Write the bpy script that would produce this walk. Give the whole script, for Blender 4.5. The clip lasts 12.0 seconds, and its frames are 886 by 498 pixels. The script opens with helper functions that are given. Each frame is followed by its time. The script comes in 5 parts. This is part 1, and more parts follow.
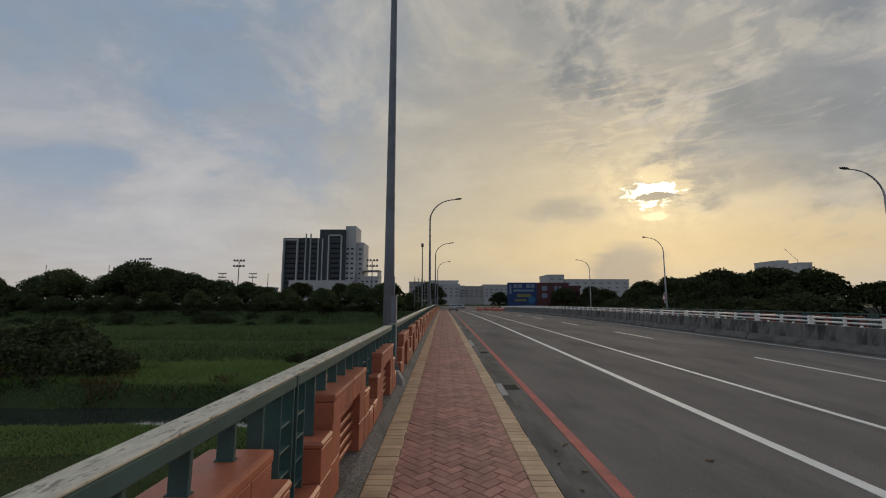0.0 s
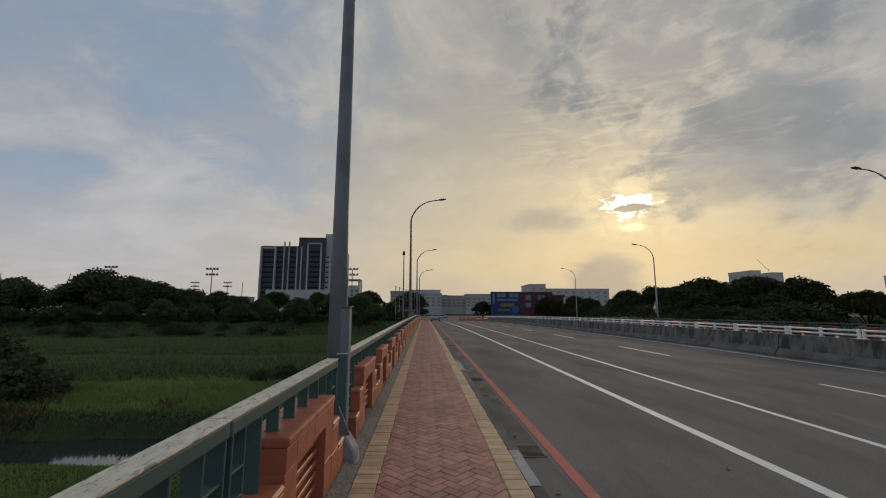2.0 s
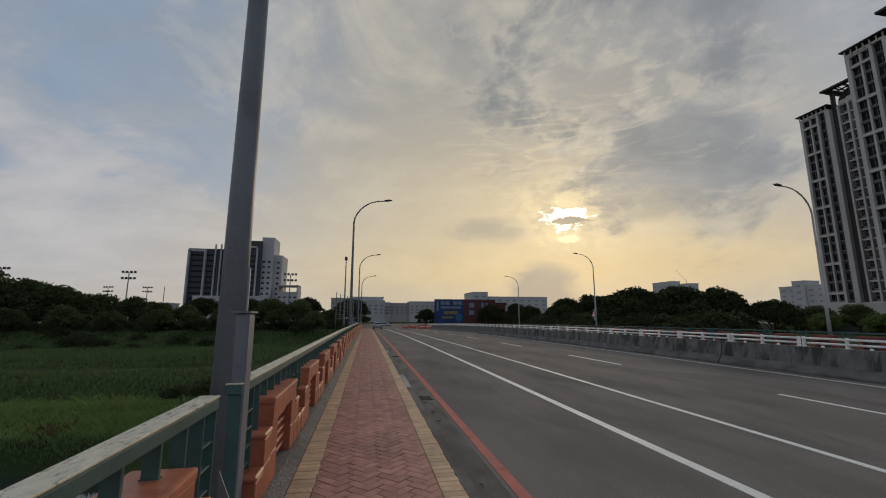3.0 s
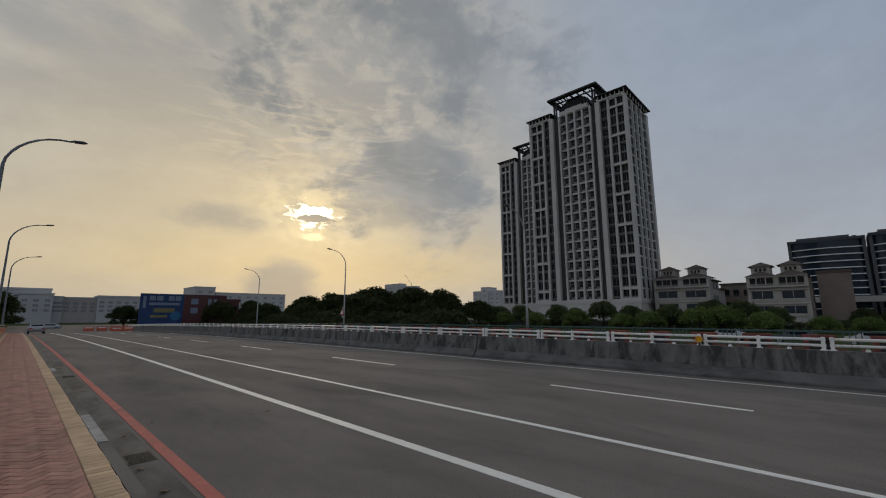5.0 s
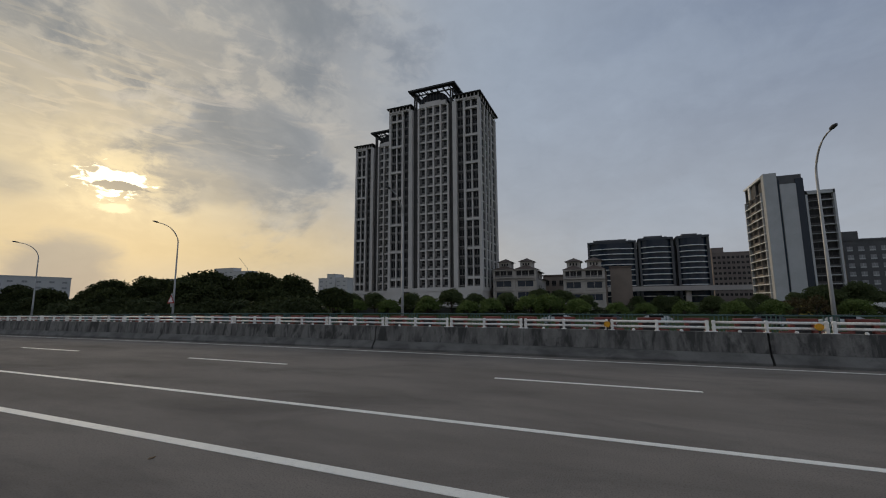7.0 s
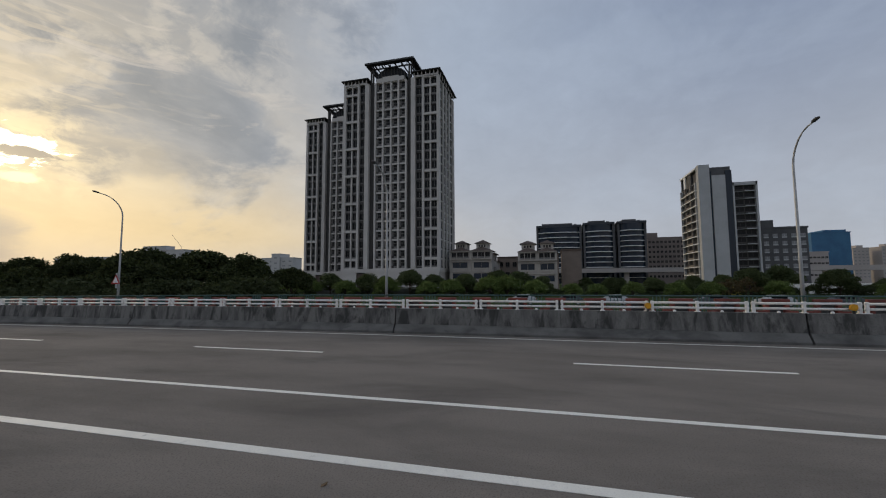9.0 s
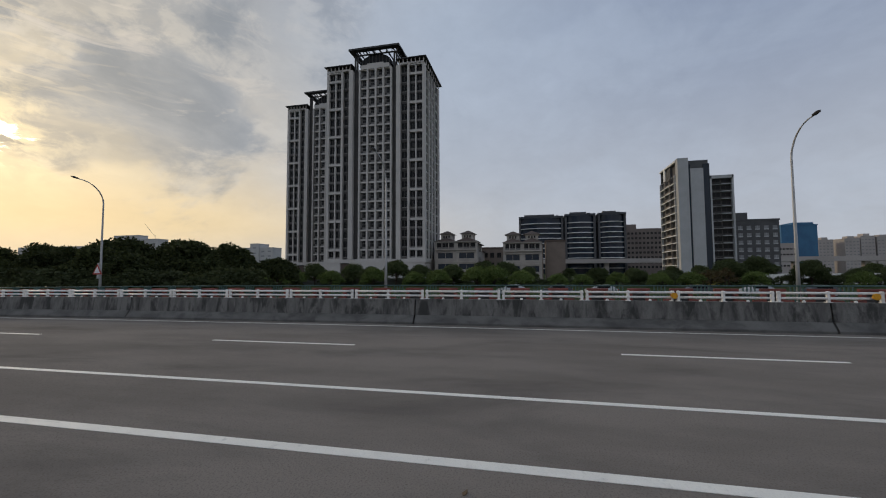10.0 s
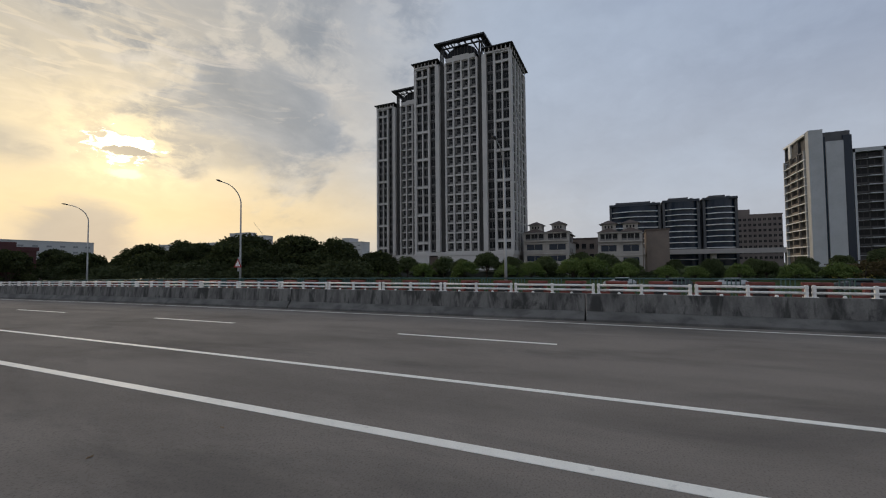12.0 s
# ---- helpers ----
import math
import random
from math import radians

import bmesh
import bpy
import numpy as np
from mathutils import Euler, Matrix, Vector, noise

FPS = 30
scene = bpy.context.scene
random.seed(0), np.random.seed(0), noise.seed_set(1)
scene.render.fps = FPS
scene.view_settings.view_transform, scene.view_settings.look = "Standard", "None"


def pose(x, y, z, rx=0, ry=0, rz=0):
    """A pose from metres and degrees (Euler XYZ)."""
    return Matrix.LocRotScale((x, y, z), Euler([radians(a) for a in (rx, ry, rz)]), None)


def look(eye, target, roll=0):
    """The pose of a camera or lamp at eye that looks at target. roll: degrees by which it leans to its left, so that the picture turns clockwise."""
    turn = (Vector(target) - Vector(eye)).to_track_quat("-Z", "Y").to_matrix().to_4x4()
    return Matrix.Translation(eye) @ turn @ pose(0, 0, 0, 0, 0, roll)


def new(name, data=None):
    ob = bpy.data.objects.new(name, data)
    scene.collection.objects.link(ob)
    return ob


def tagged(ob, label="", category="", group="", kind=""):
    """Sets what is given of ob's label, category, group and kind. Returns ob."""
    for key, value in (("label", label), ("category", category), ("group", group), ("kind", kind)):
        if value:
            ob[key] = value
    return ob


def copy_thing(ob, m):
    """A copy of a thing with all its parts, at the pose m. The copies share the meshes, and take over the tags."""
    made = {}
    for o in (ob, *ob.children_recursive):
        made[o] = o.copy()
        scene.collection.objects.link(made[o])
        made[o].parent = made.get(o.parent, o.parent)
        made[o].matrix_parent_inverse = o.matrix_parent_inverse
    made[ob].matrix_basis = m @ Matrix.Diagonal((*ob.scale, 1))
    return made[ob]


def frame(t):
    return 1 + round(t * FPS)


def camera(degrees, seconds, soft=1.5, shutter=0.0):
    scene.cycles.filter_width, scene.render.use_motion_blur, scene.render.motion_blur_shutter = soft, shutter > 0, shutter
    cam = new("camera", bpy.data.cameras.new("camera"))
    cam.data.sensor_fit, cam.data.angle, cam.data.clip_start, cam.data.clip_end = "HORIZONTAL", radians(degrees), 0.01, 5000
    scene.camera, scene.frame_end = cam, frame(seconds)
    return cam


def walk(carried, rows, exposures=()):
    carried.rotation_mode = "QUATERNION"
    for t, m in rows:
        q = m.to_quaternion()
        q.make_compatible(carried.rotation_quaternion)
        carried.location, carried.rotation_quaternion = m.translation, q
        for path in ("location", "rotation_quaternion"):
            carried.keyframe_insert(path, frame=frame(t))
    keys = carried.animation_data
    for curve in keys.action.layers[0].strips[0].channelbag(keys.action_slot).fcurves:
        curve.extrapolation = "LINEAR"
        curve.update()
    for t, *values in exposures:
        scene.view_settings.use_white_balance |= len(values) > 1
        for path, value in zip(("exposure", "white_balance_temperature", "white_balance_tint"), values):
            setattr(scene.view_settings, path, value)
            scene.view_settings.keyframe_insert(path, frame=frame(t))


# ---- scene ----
cam = camera(95.0, 12.0, soft=1.1)

PATH = [
    (0, (-0.085, -3.126, 1.703), (-0.085, -1.142, 1.951), 0.1),
    (0.5, (-0.093, -2.407, 1.7), (-0.082, -0.424, 1.958), -0.0),
    (1, (-0.09, -1.719, 1.7), (-0.069, 0.263, 1.97), -0.1),
    (1.5, (-0.082, -0.939, 1.736), (-0.038, 1.041, 2.016), -0.1),
    (2, (-0.086, -0.211, 1.756), (0.002, 1.766, 2.05), 0.0),
    (2.5, (-0.05, 0.501, 1.745), (0.133, 2.467, 2.062), -0.1),
    (3, (-0.064, 1.218, 1.751), (0.295, 3.158, 2.081), -0.0),
    (5, (0.017, 4.092, 1.707), (1.438, 5.462, 2.027), -0.2),
    (5.5, (0.057, 4.779, 1.707), (1.651, 5.948, 2.013), -0.4),
    (6, (0.1, 5.46, 1.716), (1.812, 6.453, 2.006), -0.4),
    (6.5, (0.183, 6.154, 1.714), (1.968, 7.012, 1.987), -0.4),
    (7, (0.166, 6.847, 1.715), (1.998, 7.606, 1.971), -0.4),
    (9, (0.091, 9.736, 1.739), (2.014, 10.261, 1.901), -0.3),
    (9.5, (0.13, 10.44, 1.727), (2.067, 10.919, 1.865), -0.3),
    (10, (0.095, 11.131, 1.732), (2.043, 11.568, 1.847), -0.3),
    (10.5, (0.075, 11.853, 1.739), (2.03, 12.261, 1.838), -0.3),
    (11, (0.044, 12.523, 1.74), (1.997, 12.946, 1.825), -0.3),
    (11.5, (0.055, 13.255, 1.751), (1.999, 13.719, 1.83), -0.3),
    (12, (0.1, 14.032, 1.751), (1.928, 14.841, 1.831), -0.5),
]
EXPOSURES = [(0.0, 0.00, 6480, 10), (2.5, 0.04, 6450, 10), (5.5, -0.05, 6430, 10), (7.0, 0.03, 6400, 10), (9.0, 0.24, 6360, 11), (12.0, 0.38, 6360, 11)]
walk(cam, [(t, look(eye, target, roll)) for t, eye, target, roll in PATH], EXPOSURES)

# ---- world, sun, exposure ----
SUN_AZ, SUN_EL = 27.6, 13.1      # degrees clockwise from +y, and above the horizon


def toward(az, el):
    a, e = radians(az), radians(el)
    return Vector((math.sin(a) * math.cos(e), math.cos(a) * math.cos(e), math.sin(e)))


class Nodes:
    """Short hand for building node trees."""

    def __init__(self, tree):
        self.t = tree
        self.t.nodes.clear()

    def add(self, kind, operation=None):
        n = self.t.nodes.new(kind)
        if operation:
            n.operation = operation
        return n

    def link(self, a, b):
        self.t.links.new(a, b)

    def put(self, sock, v):
        if isinstance(v, bpy.types.NodeSocket):
            self.link(v, sock)
        else:
            sock.default_value = v

    def math(self, op, a, b=0.0, clamp=False):
        n = self.add("ShaderNodeMath", op)
        n.use_clamp = clamp
        self.put(n.inputs[0], a), self.put(n.inputs[1], b)
        return n.outputs[0]

    def vmath(self, op, a, b=(0, 0, 0)):
        n = self.add("ShaderNodeVectorMath", op)
        self.put(n.inputs[0], a), self.put(n.inputs[1], b)
        return n.outputs["Value"] if op in ("DOT_PRODUCT", "LENGTH") else n.outputs[0]

    def mix(self, f, a, b, blend="MIX"):
        n = self.add("ShaderNodeMix")
        n.data_type, n.blend_type = "RGBA", blend
        self.put(n.inputs[0], f)
        for s, v in ((n.inputs[6], a), (n.inputs[7], b)):
            self.put(s, v if isinstance(v, bpy.types.NodeSocket) else (*v, 1.0))
        return n.outputs[2]

    def ramp(self, f, lo, hi):
        n = self.add("ShaderNodeMapRange")
        n.interpolation_type = "SMOOTHSTEP"
        self.put(n.inputs[0], f), self.put(n.inputs[1], lo), self.put(n.inputs[2], hi)
        return n.outputs[0]

    def noise(self, vec, scale, detail=4.0, rough=0.55, dist=0.0):
        n = self.add("ShaderNodeTexNoise")
        self.put(n.inputs["Vector"], vec)
        self.put(n.inputs["Scale"], scale), self.put(n.inputs["Detail"], detail)
        self.put(n.inputs["Roughness"], rough), self.put(n.inputs["Distortion"], dist)
        return n.outputs["Fac"]

    def scaled(self, vec, s):
        return self.vmath("MULTIPLY", vec, s)


def make_world():
    w = bpy.data.worlds.new("evening_sky")
    scene.world = w
    w.use_nodes = True
    n = Nodes(w.node_tree)
    d = n.vmath("NORMALIZE", n.add("ShaderNodeTexCoord").outputs["Generated"])
    sep = n.add("ShaderNodeSeparateXYZ")
    n.link(d, sep.inputs[0])
    z = n.math("MAXIMUM", sep.outputs[2], 0.0)
    sky = n.add("ShaderNodeTexSky")
    sky.sky_type, sky.sun_disc = "NISHITA", False
    sky.sun_elevation, sky.sun_rotation = radians(SUN_EL), radians(SUN_AZ)
    sky.air_density, sky.dust_density = 1.2, 2.0
    base = n.scaled(sky.outputs[0], (0.05, 0.05, 0.05))
    az = n.math("MULTIPLY", n.math("ARCTAN2", sep.outputs[0], sep.outputs[1]), 57.296)
    el = n.math("MULTIPLY", n.math("ARCSINE", sep.outputs[2]), 57.296)

    # cloud textures on a flat layer overhead
    den = n.math("ADD", z, 0.20)
    p = n.add("ShaderNodeCombineXYZ")
    n.link(n.math("DIVIDE", sep.outputs[0], den), p.inputs[0])
    n.link(n.math("DIVIDE", sep.outputs[1], den), p.inputs[1])
    pl = p.outputs[0]
    q = n.add("ShaderNodeCombineXYZ")
    n.link(az, q.inputs[0]), n.link(el, q.inputs[1])
    deg = q.outputs[0]
    big = n.noise(n.scaled(pl, (1.0, 1.35, 1.0)), 1.1, 7, 0.56, 0.5)
    mid = n.noise(n.scaled(deg, (0.7, 1.0, 1.0)), 0.085, 9, 0.60, 0.5)
    small = n.noise(n.scaled(deg, (0.6, 1.0, 1.0)), 0.42, 8, 0.62, 0.4)

    def turned(angle, sx, sy):
        m = n.add("ShaderNodeMapping")
        m.inputs["Rotation"].default_value = (0, 0, radians(angle))
        m.inputs["Scale"].default_value = (sx, sy, 1)
        n.link(deg, m.inputs[0])
        return m.outputs[0]

    wisp = n.noise(turned(-28, 0.5, 2.2), 0.17, 8, 0.62, 0.9)
    ripple = n.noise(turned(-8, 0.55, 3.2), 0.42, 4, 0.5, 0.6)

    def blob(u, v, a, b):
        """A soft hill over azimuth and elevation."""
        dx = n.math("DIVIDE", n.math("SUBTRACT", az, u), a)
        dy = n.math("DIVIDE", n.math("SUBTRACT", el, v), b)
        r = n.math("ADD", n.math("MULTIPLY", dx, dx), n.math("MULTIPLY", dy, dy))
        return n.math("POWER", 2.718, n.math("MULTIPLY", r, -1.0))

    def ragged(hill, tex, amt, lo, hi):
        return n.ramp(n.math("ADD", hill, n.math("MULTIPLY", n.math("SUBTRACT", tex, 0.5), amt)), lo, hi)

    east = n.ramp(az, 35.0, 80.0)
    west = n.ramp(az, 8.0, -35.0)
    high = n.ramp(el, 2.0, 34.0)
    # the veil of high cloud
    hor = n.mix(east, n.mix(west, (0.62, 0.53, 0.39), (0.46, 0.45, 0.46)), (0.375, 0.40, 0.44))
    top = n.mix(n.ramp(az, 70.0, 120.0), n.mix(east, n.mix(west, (0.345, 0.342, 0.33), (0.26, 0.32, 0.40)), (0.325, 0.375, 0.45)), (0.20, 0.245, 0.335))
    veil = n.mix(high, hor, top)
    soft = n.math("ADD", n.math("MULTIPLY", big, 0.5), n.math("MULTIPLY", mid, 0.5))
    lights = n.math("MULTIPLY", n.ramp(soft, 0.46, 0.62), n.math("SUBTRACT", 0.70, n.math("MULTIPLY", east, 0.45)))
    veil = n.mix(lights, veil, n.mix(east, n.mix(west, (0.58, 0.53, 0.43), (0.52, 0.51, 0.51)), (0.37, 0.425, 0.50)))
    gap = n.math("MULTIPLY", n.ramp(mid, 0.54, 0.38), n.math("MULTIPLY", n.ramp(el, 4.0, 16.0), n.ramp(az, 0.0, -30.0)))
    veil = n.mix(n.math("MULTIPLY", gap, 0.75), veil, n.mix(0.7, base, (0.33, 0.43, 0.58)))
    # warm light round the veiled sun
    g1 = blob(20, 12, 26, 15)
    g2 = blob(26, 11, 14, 8)
    veil = n.mix(n.math("MULTIPLY", g1, 0.55), veil, (0.62, 0.52, 0.34))
    veil = n.mix(n.math("MULTIPLY", g2, 0.70), veil, (0.80, 0.645, 0.39))
    veil = n.mix(n.math("MULTIPLY", blob(32, 6, 34, 4.5), 0.75), veil, (0.75, 0.57, 0.305))
    # grey-brown haze along the horizon
    low_haze = n.math("MULTIPLY", n.ramp(n.math("ADD", el, n.math("MULTIPLY", n.math("SUBTRACT", mid, 0.5), 5.0)), 6.5, 0.5), 0.55)
    veil = n.mix(low_haze, veil, n.mix(east, (0.50, 0.445, 0.365), (0.40, 0.405, 0.415)))
    # cloud banks
    lump = n.noise(n.scaled(deg, (0.65, 1.0, 1.0)), 0.115, 8, 0.57, 0.35)
    bank = ragged(n.math("MAXIMUM", blob(42, 20, 15, 8.5), n.math("MULTIPLY", blob(40, 34, 26, 9), 0.75)), lump, 2.3, 0.15, 0.72)
    bank = n.math("MULTIPLY", bank, n.ramp(n.math("ADD", blob(42, 22, 30, 17), n.math("MULTIPLY", blob(40, 40, 45, 14), 0.8)), 0.12, 0.5))
    veil = n.mix(n.math("MULTIPLY", bank, 0.93), veil, n.mix(east, n.mix(n.ramp(lump, 0.64, 0.40), (0.235, 0.248, 0.255), (0.35, 0.35, 0.34)), (0.245, 0.28, 0.34)))
    rim = n.math("MULTIPLY", n.math("MULTIPLY", bank, n.math("SUBTRACT", 1.0, bank)), n.math("MULTIPLY", n.ramp(small, 0.42, 0.60), n.math("ADD", 0.9, n.math("MULTIPLY", blob(33, 20, 18, 12), 1.4))))
    veil = n.mix(n.math("MULTIPLY", rim, 0.9, True), veil, n.mix(east, (0.66, 0.585, 0.46), (0.44, 0.475, 0.52)))
    shelf = ragged(n.math("MAXIMUM", blob(18.5, 12.2, 8, 2.1), blob(37, 14.2, 9, 2.4)), n.math("ADD", n.math("MULTIPLY", mid, 0.5), n.math("MULTIPLY", small, 0.5)), 2.0, 0.20, 0.85)
    shelf = n.math("MULTIPLY", shelf, n.ramp(n.math("MAXIMUM", blob(18.5, 12.2, 14, 4), blob(37, 14.2, 16, 5)), 0.1, 0.5))
    veil = n.mix(n.math("MULTIPLY", shelf, 0.62), veil, (0.31, 0.30, 0.275))
    puff = n.math("MULTIPLY", ragged(blob(24.3, 3.6, 5.4, 4.3), small, 0.8, 0.25, 0.80), 0.88)
    veil = n.mix(puff, veil, (0.35, 0.325, 0.285))
    # lit wisps over the bank and ripples above the sun
    wmask = n.math("ADD", blob(33, 27, 16, 7), n.math("MULTIPLY", blob(50, 17, 12, 5), 0.7), clamp=True)
    veil = n.mix(n.math("MULTIPLY", n.ramp(wisp, 0.54, 0.68), n.math("MULTIPLY", wmask, 0.6)), veil, (0.62, 0.55, 0.46))
    veil = n.mix(n.math("MULTIPLY", n.ramp(ripple, 0.50, 0.64), n.math("MULTIPLY", blob(24, 21, 11, 7), 0.55)), veil, (0.72, 0.60, 0.42))
    # the ragged hole that shows the sun, with a dark scrap of cloud across it
    glow = blob(SUN_AZ, SUN_EL + 0.6, 6.5, 4.2)
    veil = n.mix(n.math("MULTIPLY", glow, n.math("ADD", 0.15, n.math("MULTIPLY", n.ramp(small, 0.40, 0.62), 0.8))), veil, (1.0, 0.80, 0.45))
    hole = ragged(blob(SUN_AZ + 0.1, SUN_EL + 0.1, 3.1, 1.6), n.noise(n.scaled(deg, (0.6, 1.3, 1.0)), 0.9, 6, 0.62, 0.5), 2.2, 0.38, 0.66)
    scrap = ragged(blob(SUN_AZ + 0.4, SUN_EL - 0.25, 2.4, 0.62), n.noise(n.scaled(deg, (0.5, 1.2, 1.0)), 1.0, 6, 0.6, 0.3), 1.6, 0.40, 0.58)
    near_sun = n.ramp(blob(SUN_AZ, SUN_EL, 4.5, 3.0), 0.15, 0.5)
    hole = n.math("MULTIPLY", hole, near_sun)
    scrap = n.math("MULTIPLY", scrap, n.ramp(blob(SUN_AZ + 0.6, SUN_EL - 0.35, 4.2, 1.4), 0.15, 0.5))
    bright = n.math("MULTIPLY", hole, n.math("SUBTRACT", 1.0, n.math("MULTIPLY", scrap, 0.92)))
    veil = n.mix(bright, veil, (2.6, 2.2, 1.45))
    veil = n.mix(n.math("MULTIPLY", scrap, 0.75), veil, (0.30, 0.275, 0.23))
    veil = n.mix(n.math("MULTIPLY", ragged(blob(SUN_AZ + 0.4, SUN_EL - 2.7, 2.2, 0.7), small, 1.2, 0.45, 0.8), 0.7), veil, (1.3, 1.05, 0.62))
    veil = n.mix(n.math("LESS_THAN", sep.outputs[2], -0.02), veil, (0.10, 0.10, 0.09))
    grade = n.math("ADD", 0.84, n.math("ADD", n.math("MULTIPLY", small, 0.16), n.math("MULTIPLY", big, 0.16)))
    gv = n.add("ShaderNodeCombineXYZ")
    n.link(grade, gv.inputs[0]), n.link(grade, gv.inputs[1]), n.link(grade, gv.inputs[2])
    veil = n.vmath("MULTIPLY", veil, gv.outputs[0])
    total = n.mix(0.95, base, veil)
    bg = n.add("ShaderNodeBackground")
    n.link(total, bg.inputs[0])
    bg.inputs[1].default_value = 1.0
    out = n.add("ShaderNodeOutputWorld")
    n.link(bg.outputs[0], out.inputs[0])


make_world()
sun = new("sun", bpy.data.lights.new("sun", "SUN"))
sun.data.energy, sun.data.angle, sun.data.color = 0.6, radians(12), (1.0, 0.80, 0.55)
sun.matrix_world = look((0, 0, 60), Vector((0, 0, 60)) - toward(SUN_AZ, SUN_EL))

# ---- materials ----
def material(name, col, rough=0.7, col2=None, scale=6.0, fine=60.0, bump=0.15, metal=0.0, stretch=(1, 1, 1), stain=None, stain_scale=0.6, stain_amt=0.5,
             per_object=0.0, spec=0.4, grit=0.9, stain_edge=(0.48, 0.70)):
    """A worn surface: grain, blotches and stains in object space, in metres."""
    m = bpy.data.materials.new(name)
    m.use_nodes = True
    n = Nodes(m.node_tree)
    co = n.add("ShaderNodeTexCoord").outputs["Object"]
    geo = n.add("ShaderNodeNewGeometry").outputs["Position"]
    vec = n.scaled(geo, stretch)
    col2 = col2 or tuple(c * 0.7 for c in col)
    blot = n.noise(vec, scale, 5, 0.6)
    grain = n.noise(geo, fine, 3, 0.6)
    c = n.mix(n.ramp(blot, 0.35, 0.68), col, col2)
    c = n.mix(n.math("MULTIPLY", n.math("SUBTRACT", grain, 0.5, True), grit), c, tuple(v * 0.45 for v in col))
    if stain:
        st = n.ramp(n.noise(vec, stain_scale, 6, 0.65, 0.5), *stain_edge)
        c = n.mix(n.math("MULTIPLY", st, stain_amt), c, stain)
    if per_object:
        rnd = n.add("ShaderNodeObjectInfo").outputs["Random"]
        isl = n.add("ShaderNodeNewGeometry").outputs["Random Per Island"]
        v = n.math("FRACT", n.math("ADD", n.math("MULTIPLY", rnd, 7.3), isl))
        hs = n.add("ShaderNodeHueSaturation")
        n.put(hs.inputs["Value"], n.math("ADD", 1.0 - per_object / 2, n.math("MULTIPLY", v, per_object)))
        n.link(c, hs.inputs["Color"])
        c = hs.outputs[0]
    b = n.add("ShaderNodeBsdfPrincipled")
    n.link(c, b.inputs["Base Color"])
    n.put(b.inputs["Roughness"], n.math("ADD", rough - 0.08, n.math("MULTIPLY", blot, 0.16), True))
    b.inputs["Metallic"].default_value = metal
    b.inputs["Specular IOR Level"].default_value = spec
    if bump:
        bp = n.add("ShaderNodeBump")
        bp.inputs["Strength"].default_value, bp.inputs["Distance"].default_value = bump, 0.01
        n.link(grain, bp.inputs["Height"])
        n.link(bp.outputs[0], b.inputs["Normal"])
    o = n.add("ShaderNodeOutputMaterial")
    n.link(b.outputs[0], o.inputs[0])
    return m


def plain_glass(name, col, rough=0.08, spec=0.6):
    m = bpy.data.materials.new(name)
    m.use_nodes = True
    b = m.node_tree.nodes["Principled BSDF"]
    b.inputs["Base Color"].default_value = (*col, 1)
    b.inputs["Roughness"].default_value = rough
    b.inputs["Specular IOR Level"].default_value = spec
    return m


def leaf_material(name, col, col2):
    m = bpy.data.materials.new(name)
    m.use_nodes = True
    n = Nodes(m.node_tree)
    g = n.add("ShaderNodeNewGeometry")
    rnd = n.add("ShaderNodeObjectInfo").outputs["Random"]
    f = n.math("FRACT", n.math("ADD", g.outputs["Random Per Island"], 0.0))
    c = n.mix(f, col, col2)
    c = n.mix(n.math("MULTIPLY", rnd, 0.45), c, tuple(v * 0.55 for v in col))
    b = n.add("ShaderNodeBsdfPrincipled")
    n.link(c, b.inputs["Base Color"])
    b.inputs["Roughness"].default_value = 0.75
    b.inputs["Specular IOR Level"].default_value = 0.2
    tr = n.add("ShaderNodeBsdfTranslucent")
    n.link(c, tr.inputs[0])
    mx = n.add("ShaderNodeMixShader")
    mx.inputs[0].default_value = 0.25
    n.link(b.outputs[0], mx.inputs[1]), n.link(tr.outputs[0], mx.inputs[2])
    o = n.add("ShaderNodeOutputMaterial")
    n.link(mx.outputs[0], o.inputs[0])
    return m


M_asphalt = material("asphalt", (0.255, 0.225, 0.198), 0.97, (0.198, 0.175, 0.154), 0.7, 52, 0.9, grit=3.0, stain=(0.085, 0.08, 0.075), stain_scale=0.55, stain_amt=0.42, stretch=(1, 0.35, 1), spec=0.03)
M_gutter = material("gutter_concrete", (0.15, 0.14, 0.13), 0.85, (0.075, 0.07, 0.066), 2.0, 60, 0.5, stain=(0.06, 0.055, 0.05), stain_scale=1.2, stretch=(1, 0.4, 1))
M_white = material("road_paint_white", (0.90, 0.87, 0.79), 0.7, (0.84, 0.81, 0.74), 3, 60, 0.3, stain=(0.42, 0.41, 0.39), stain_scale=5, stain_amt=0.4, stain_edge=(0.56, 0.72))
M_red = material("road_paint_red", (0.56, 0.155, 0.125), 0.8, (0.48, 0.13, 0.105), 3, 60, 0.3, stain=(0.16, 0.10, 0.09), stain_scale=2.0, stain_amt=0.45)
M_concrete = material("barrier_concrete", (0.19, 0.183, 0.172), 0.94, (0.105, 0.101, 0.096), 3.4, 26, 0.7, stretch=(1, 1, 0.28), stain=(0.035, 0.035, 0.033), stain_scale=2.6, stain_amt=0.85, grit=2.4, stain_edge=(0.46, 0.62))
